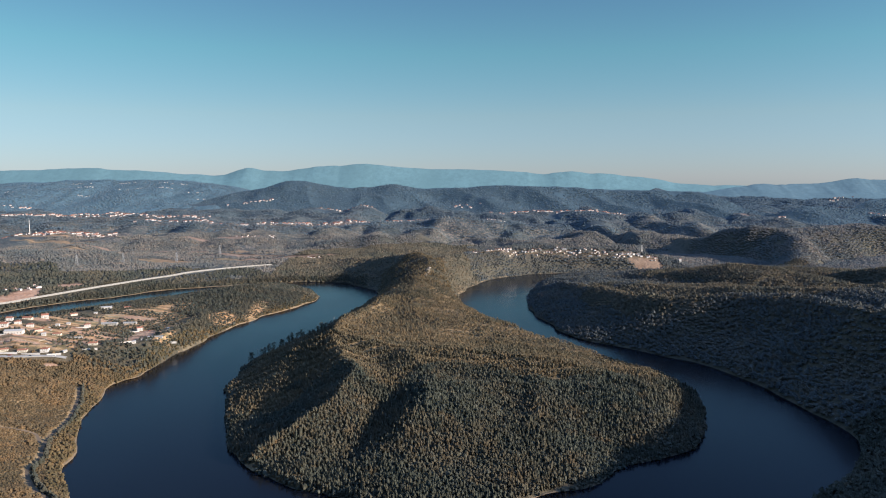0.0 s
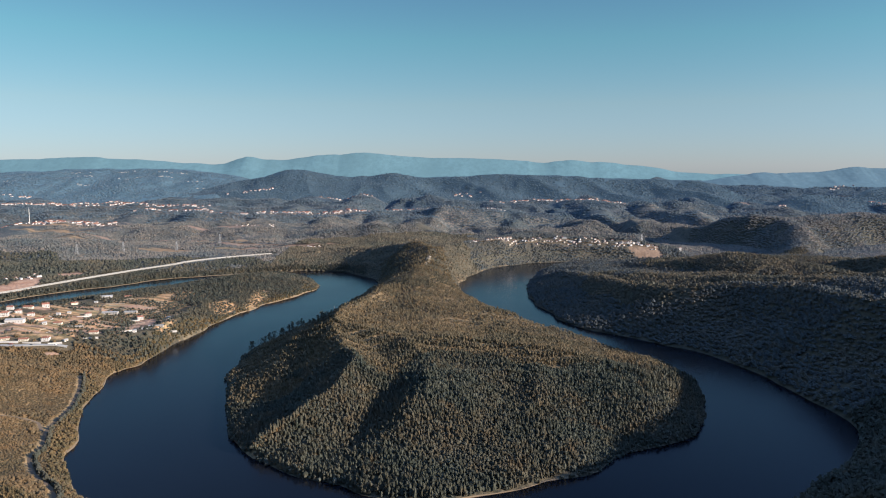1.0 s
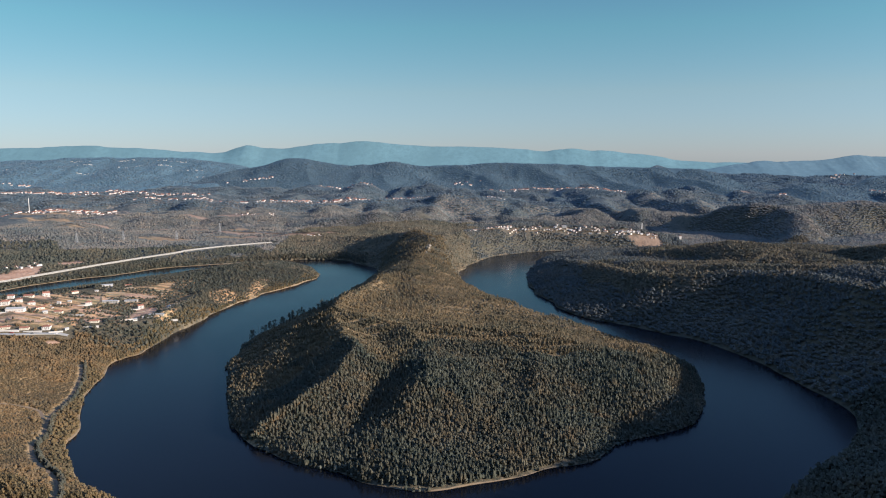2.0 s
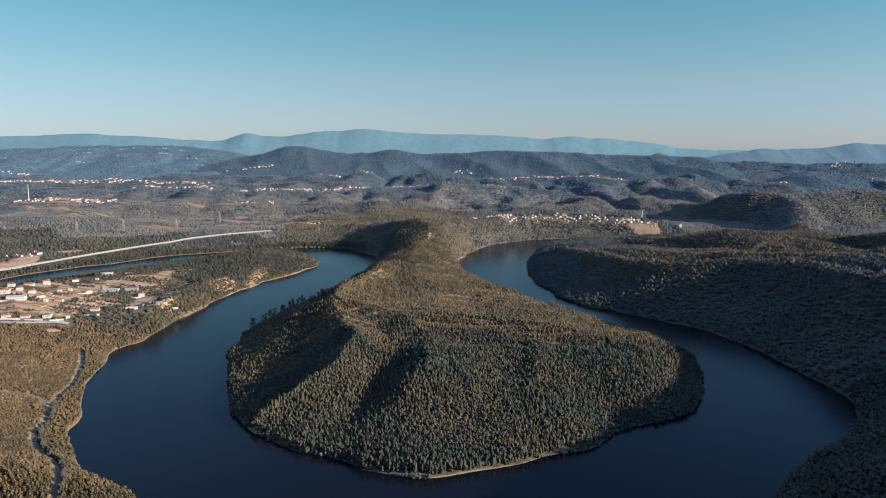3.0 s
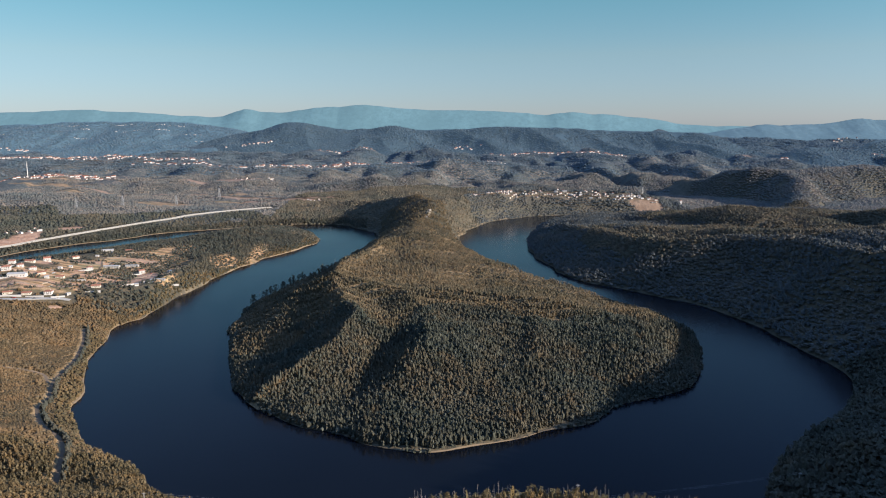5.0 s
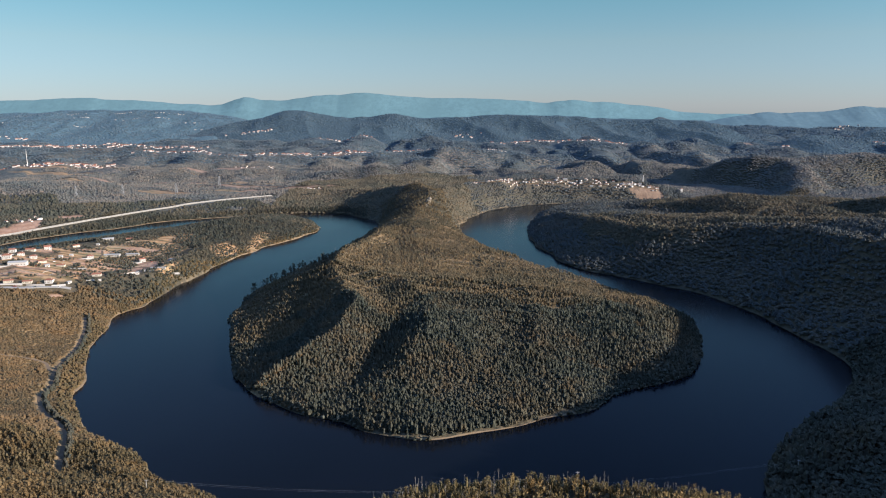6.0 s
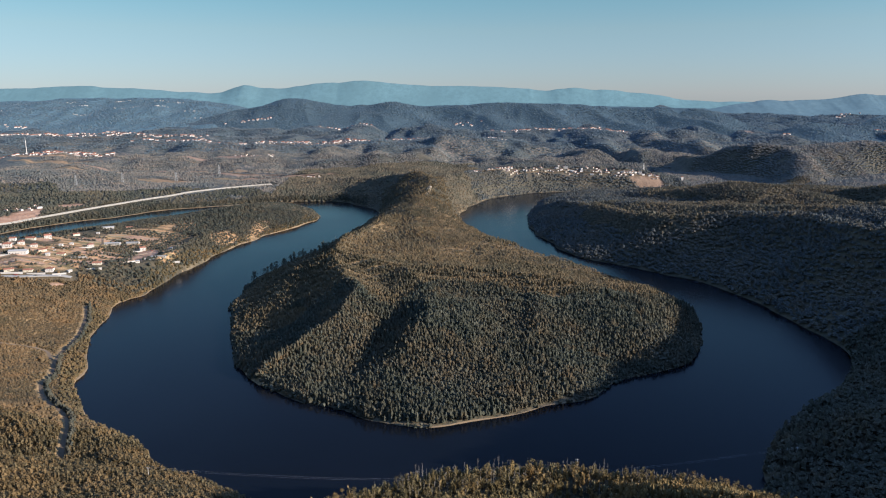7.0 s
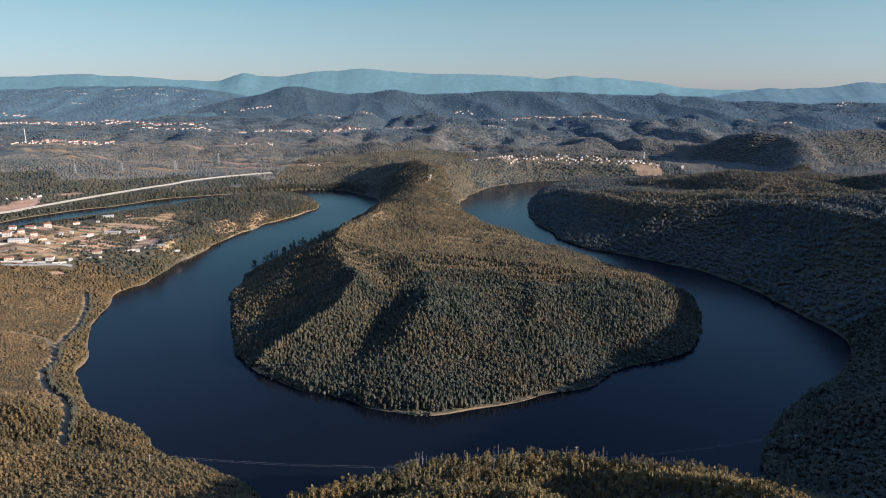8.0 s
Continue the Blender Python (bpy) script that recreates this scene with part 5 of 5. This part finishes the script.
def bare_tree(rng, high):
    tree = new("bare_tree")
    bm = bmesh.new()
    top = Vector((rng.uniform(-0.4, 0.4), rng.uniform(-0.4, 0.4), high))
    beam(bm, (0, 0, 0), top * 0.5, 0.08, 5)
    beam(bm, top * 0.5, top, 0.05, 4)
    part("trunk", bm, STEM, tree)
    bm = bmesh.new()
    for _ in range(7):
        s, a = rng.uniform(0.5, 0.98), rng.uniform(0, 6.283)
        beam(bm, top * s, top * s + Vector((math.cos(a) * 0.8, math.sin(a) * 0.8, 0.7)), 0.03, 3)
    tagged(part("bare_crown", bm, STEM, tree), kind="stuff")
    return tagged(tree, "thin bare grey tree stem above the young trees", "tree", "bare stems above the woods")


def plant(designs, xs, ys, rng, tall=(0.8, 1.2)):
    """Copies of a few trees at places of the plan."""
    zs, ds = ground_height(np.array(xs), np.array(ys))
    for n, (x, y, z, d) in enumerate(zip(xs, ys, zs, ds)):
        if d < 2 and n >= len(designs):
            continue
        k = float(rng.uniform(*tall))
        where = pose(float(x), float(y), float(z) - 0.2, 0, 0, float(rng.uniform(0, 360)))
        ob = designs[n] if n < len(designs) else copy_thing(designs[n % len(designs)], where)
        ob.matrix_world = where @ Matrix.Diagonal((k, k, k, 1))


rng = np.random.default_rng(23)
CREST = curve_of([(-72, 305), (-52, 318), (-25, 330), (4, 337), (50, 348), (100, 343), (125, 335), (150, 323), (166, 303)], 6)


def along(line, count, spread):
    k = rng.uniform(0, len(line) - 1.001, count)
    i = k.astype(int)
    p = line[i] + (k % 1)[:, None] * (line[i + 1] - line[i]) + rng.normal(0, spread, (count, 2))
    return p[:, 0], p[:, 1]


young = [tagged(leafy_tree(rng, rng.uniform(7.5, 10), rng.uniform(1.3, 1.7), False, "young golden green eucalyptus tree on the hilltop"), group="young trees on the near hilltop") for _ in range(6)]
plant(young, *along(CREST, 170, 6), rng)
stems = [bare_tree(rng, h) for h in (10.0, 11.5, 12.5, 9.5)]
plant(stems, *along(CREST[10:40], 230, 5), rng, (0.6, 1.05))
CREST_WEST = curve_of([(-254, 915), (-248, 955), (-240, 985), (-228, 1015), (-210, 1045), (-178, 1018), (-160, 1040)], 6)
old = [tagged(leafy_tree(rng, rng.uniform(12, 15), rng.uniform(2.2, 3.0), True, "tall open-crowned eucalyptus on the island crest"), group="tall trees on the island crest") for _ in range(5)]
plant(old, *along(CREST_WEST, 60, 4), rng, (0.7, 1.3))
stems = [bare_tree(rng, h) for h in (11.0, 12.5, 13.5, 10.0)]
plant(stems, *along(CREST_WEST, 50, 4), rng, (0.8, 1.4))


# ---- rocks ----
def rock(x, y, size, rng, label):
    bm = bmesh.new()
    bmesh.ops.create_icosphere(bm, subdivisions=3, radius=1)
    for v in bm.verts:
        n = noise.noise(v.co * 1.6 + Vector((x, y, 0))) * 0.5 + noise.noise(v.co * 4 + Vector((y, x, 0))) * 0.2
        v.co = Vector((v.co.x * size[0], v.co.y * size[1], v.co.z * size[2])) * (1 + n)
    me = bpy.data.meshes.new("rock")
    bm.to_mesh(me), bm.free()
    me.materials.append(STONE)
    ob = new("rock_outcrop", me)
    ob.location = (x, y, float(ground_height(np.array([x]), np.array([y]))[0][0]) + size[2] * 0.2)
    return tagged(ob, label, "rock", "rocks on the ridge")


for x, y, sx, sy, sz in ((-32, 1500, 5, 4, 5), (-37, 1488, 4, 3, 4), (-30, 1512, 4, 4, 4)):
    rock(float(x), float(y), (sx, sy, sz), rng, "pale rock outcrop on the narrow ridge")


# ---- yards: garden walls and parked cars ----
def garden_wall(x, y, length, turn):
    bm = box(bmesh.new(), -length / 2, length / 2, -0.15, 0.15, -1.2, 1.5)
    me = bpy.data.meshes.new("garden_wall")
    box(bm, -length / 2 - 0.1, length / 2 + 0.1, -0.22, 0.22, 1.5, 1.62)
    bm.to_mesh(me), bm.free()
    me.materials.append(PLASTER)
    ob = new("garden_wall", me)
    ob.matrix_world = pose(x, y, float(ground_height(np.array([x]), np.array([y]))[0][0]) + 0.2, 0, 0, turn)
    tagged(ob, "low white rendered garden wall beside a house", "wall", "garden walls of the village")


def field_wall(x, y, length, turn):
    """A low dry stone terrace wall, built of courses that step a little with the ground."""
    bm = bmesh.new()
    c, s = math.cos(math.radians(turn)), math.sin(math.radians(turn))
    n = max(3, int(length / 5))
    base = float(ground_height(np.array([x]), np.array([y]))[0][0])
    for k in range(n):
        q = (k + 0.5) / n * length - length / 2
        z = float(ground_height(np.array([x + c * q]), np.array([y + s * q]))[0][0]) - base
        tall = 0.9 + 0.5 * noise.noise(Vector((x + q, y, 0)))
        box(bm, q - length / n / 2 - 0.05, q + length / n / 2 + 0.05, -0.35, 0.35, z - 0.6, z + tall)
    me = bpy.data.meshes.new("field_wall")
    bm.to_mesh(me), bm.free()
    me.materials.append(STONE)
    ob = new("field_wall", me)
    ob.matrix_world = pose(x, y, base, 0, 0, turn)
    tagged(ob, "low dry stone terrace wall between orange fields", "wall", "terrace walls of the fields")


rng = np.random.default_rng(31)
for k in range(64):
    x, y = float(rng.uniform(-640, -400)), float(rng.uniform(895, 1230))
    if max(float(patch(np.array([x]), np.array([y]), *p)[0]) for p in FIELDS + EARTHS) < 0.6:
        continue
    if min(math.hypot(x - h[0], y - h[1]) for h in HOMES_WEST + HOMES_EAST) < 22:
        continue
    field_wall(x, y, float(rng.uniform(14, 46)), float(rng.normal(10, 7)) + (90 if rng.uniform() < 0.15 else 0))

for x, y, length, turn in ((-392, 992, 18, 15), (-412, 972, 24, 6), (-470, 1050, 18, 30), (-545, 858, 30, 5), (-515, 862, 22, 8), (-488, 866, 16, 20),
                           (-600, 938, 26, 12), (-455, 890, 18, 15), (-540, 1040, 20, 32), (-628, 990, 22, 20), (-520, 975, 24, 5), (-440, 968, 20, 40)):
    garden_wall(float(x), float(y), length, turn)

CAR_PAINTS = [plain("car_white", (0.75, 0.75, 0.75), 0.3, 2, 0.05, 0.5), plain("car_grey", (0.12, 0.13, 0.14), 0.3, 2, 0.05, 0.5), plain("car_red", (0.35, 0.03, 0.02), 0.3, 2, 0.05, 0.5)]
RUBBER = plain("tyre_rubber", (0.02, 0.02, 0.02), 0.9, 0.3, 0.2)


def parked_car(paint, label):
    car = new("car")
    bm = box(bmesh.new(), -2.1, 2.1, -0.88, 0.88, 0.35, 0.95)
    bmesh.ops.bevel(bm, geom=bm.edges[:], offset=0.12, segments=2, affect="EDGES")
    part("body", bm, paint, car)
    bm = box(bmesh.new(), -1.3, 1.0, -0.78, 0.78, 0.95, 1.48)
    for v in bm.verts:
        if v.co.z > 1.2:
            v.co.x, v.co.y = v.co.x * 0.72, v.co.y * 0.86
    part("cabin", bm, GLASS_DARK, car, "dark glazed cabin")
    for sx in (-1.3, 1.3):
        for sy in (-0.8, 0.8):
            bm = bmesh.new()
            bmesh.ops.create_cone(bm, cap_ends=True, segments=12, radius1=0.34, radius2=0.34, depth=0.22, matrix=Matrix.Translation((sx, sy, 0.34)) @ Matrix.Rotation(math.pi / 2, 4, "X"))
            part("wheel", bm, RUBBER, car)
    return tagged(car, label, "car", "parked cars")


CARS = [parked_car(CAR_PAINTS[0], "white car parked beside village houses"), parked_car(CAR_PAINTS[1], "dark grey car parked beside village houses"), parked_car(CAR_PAINTS[2], "red car parked beside village houses")]
for n, (x, y, turn) in enumerate(((-577, 1018, 20), (-570, 1022, 25), (-583, 1012, 100), (-560, 1012, 10), (-512, 856, 15), (-536, 854, 8), (-486, 862, 40), (-600, 962, 80), (-572, 962, 15), (-566, 1000, 60), (-528, 1045, 20), (-448, 1056, 110))):
    where = pose(x, y, float(ground_height(np.array([float(x)]), np.array([float(y)]))[0][0]) + (0.62 if y < 870 else 0.03), 0, 0, turn)
    if n < 3:
        CARS[n].matrix_world = where
    else:
        copy_thing(CARS[n % 3], where)
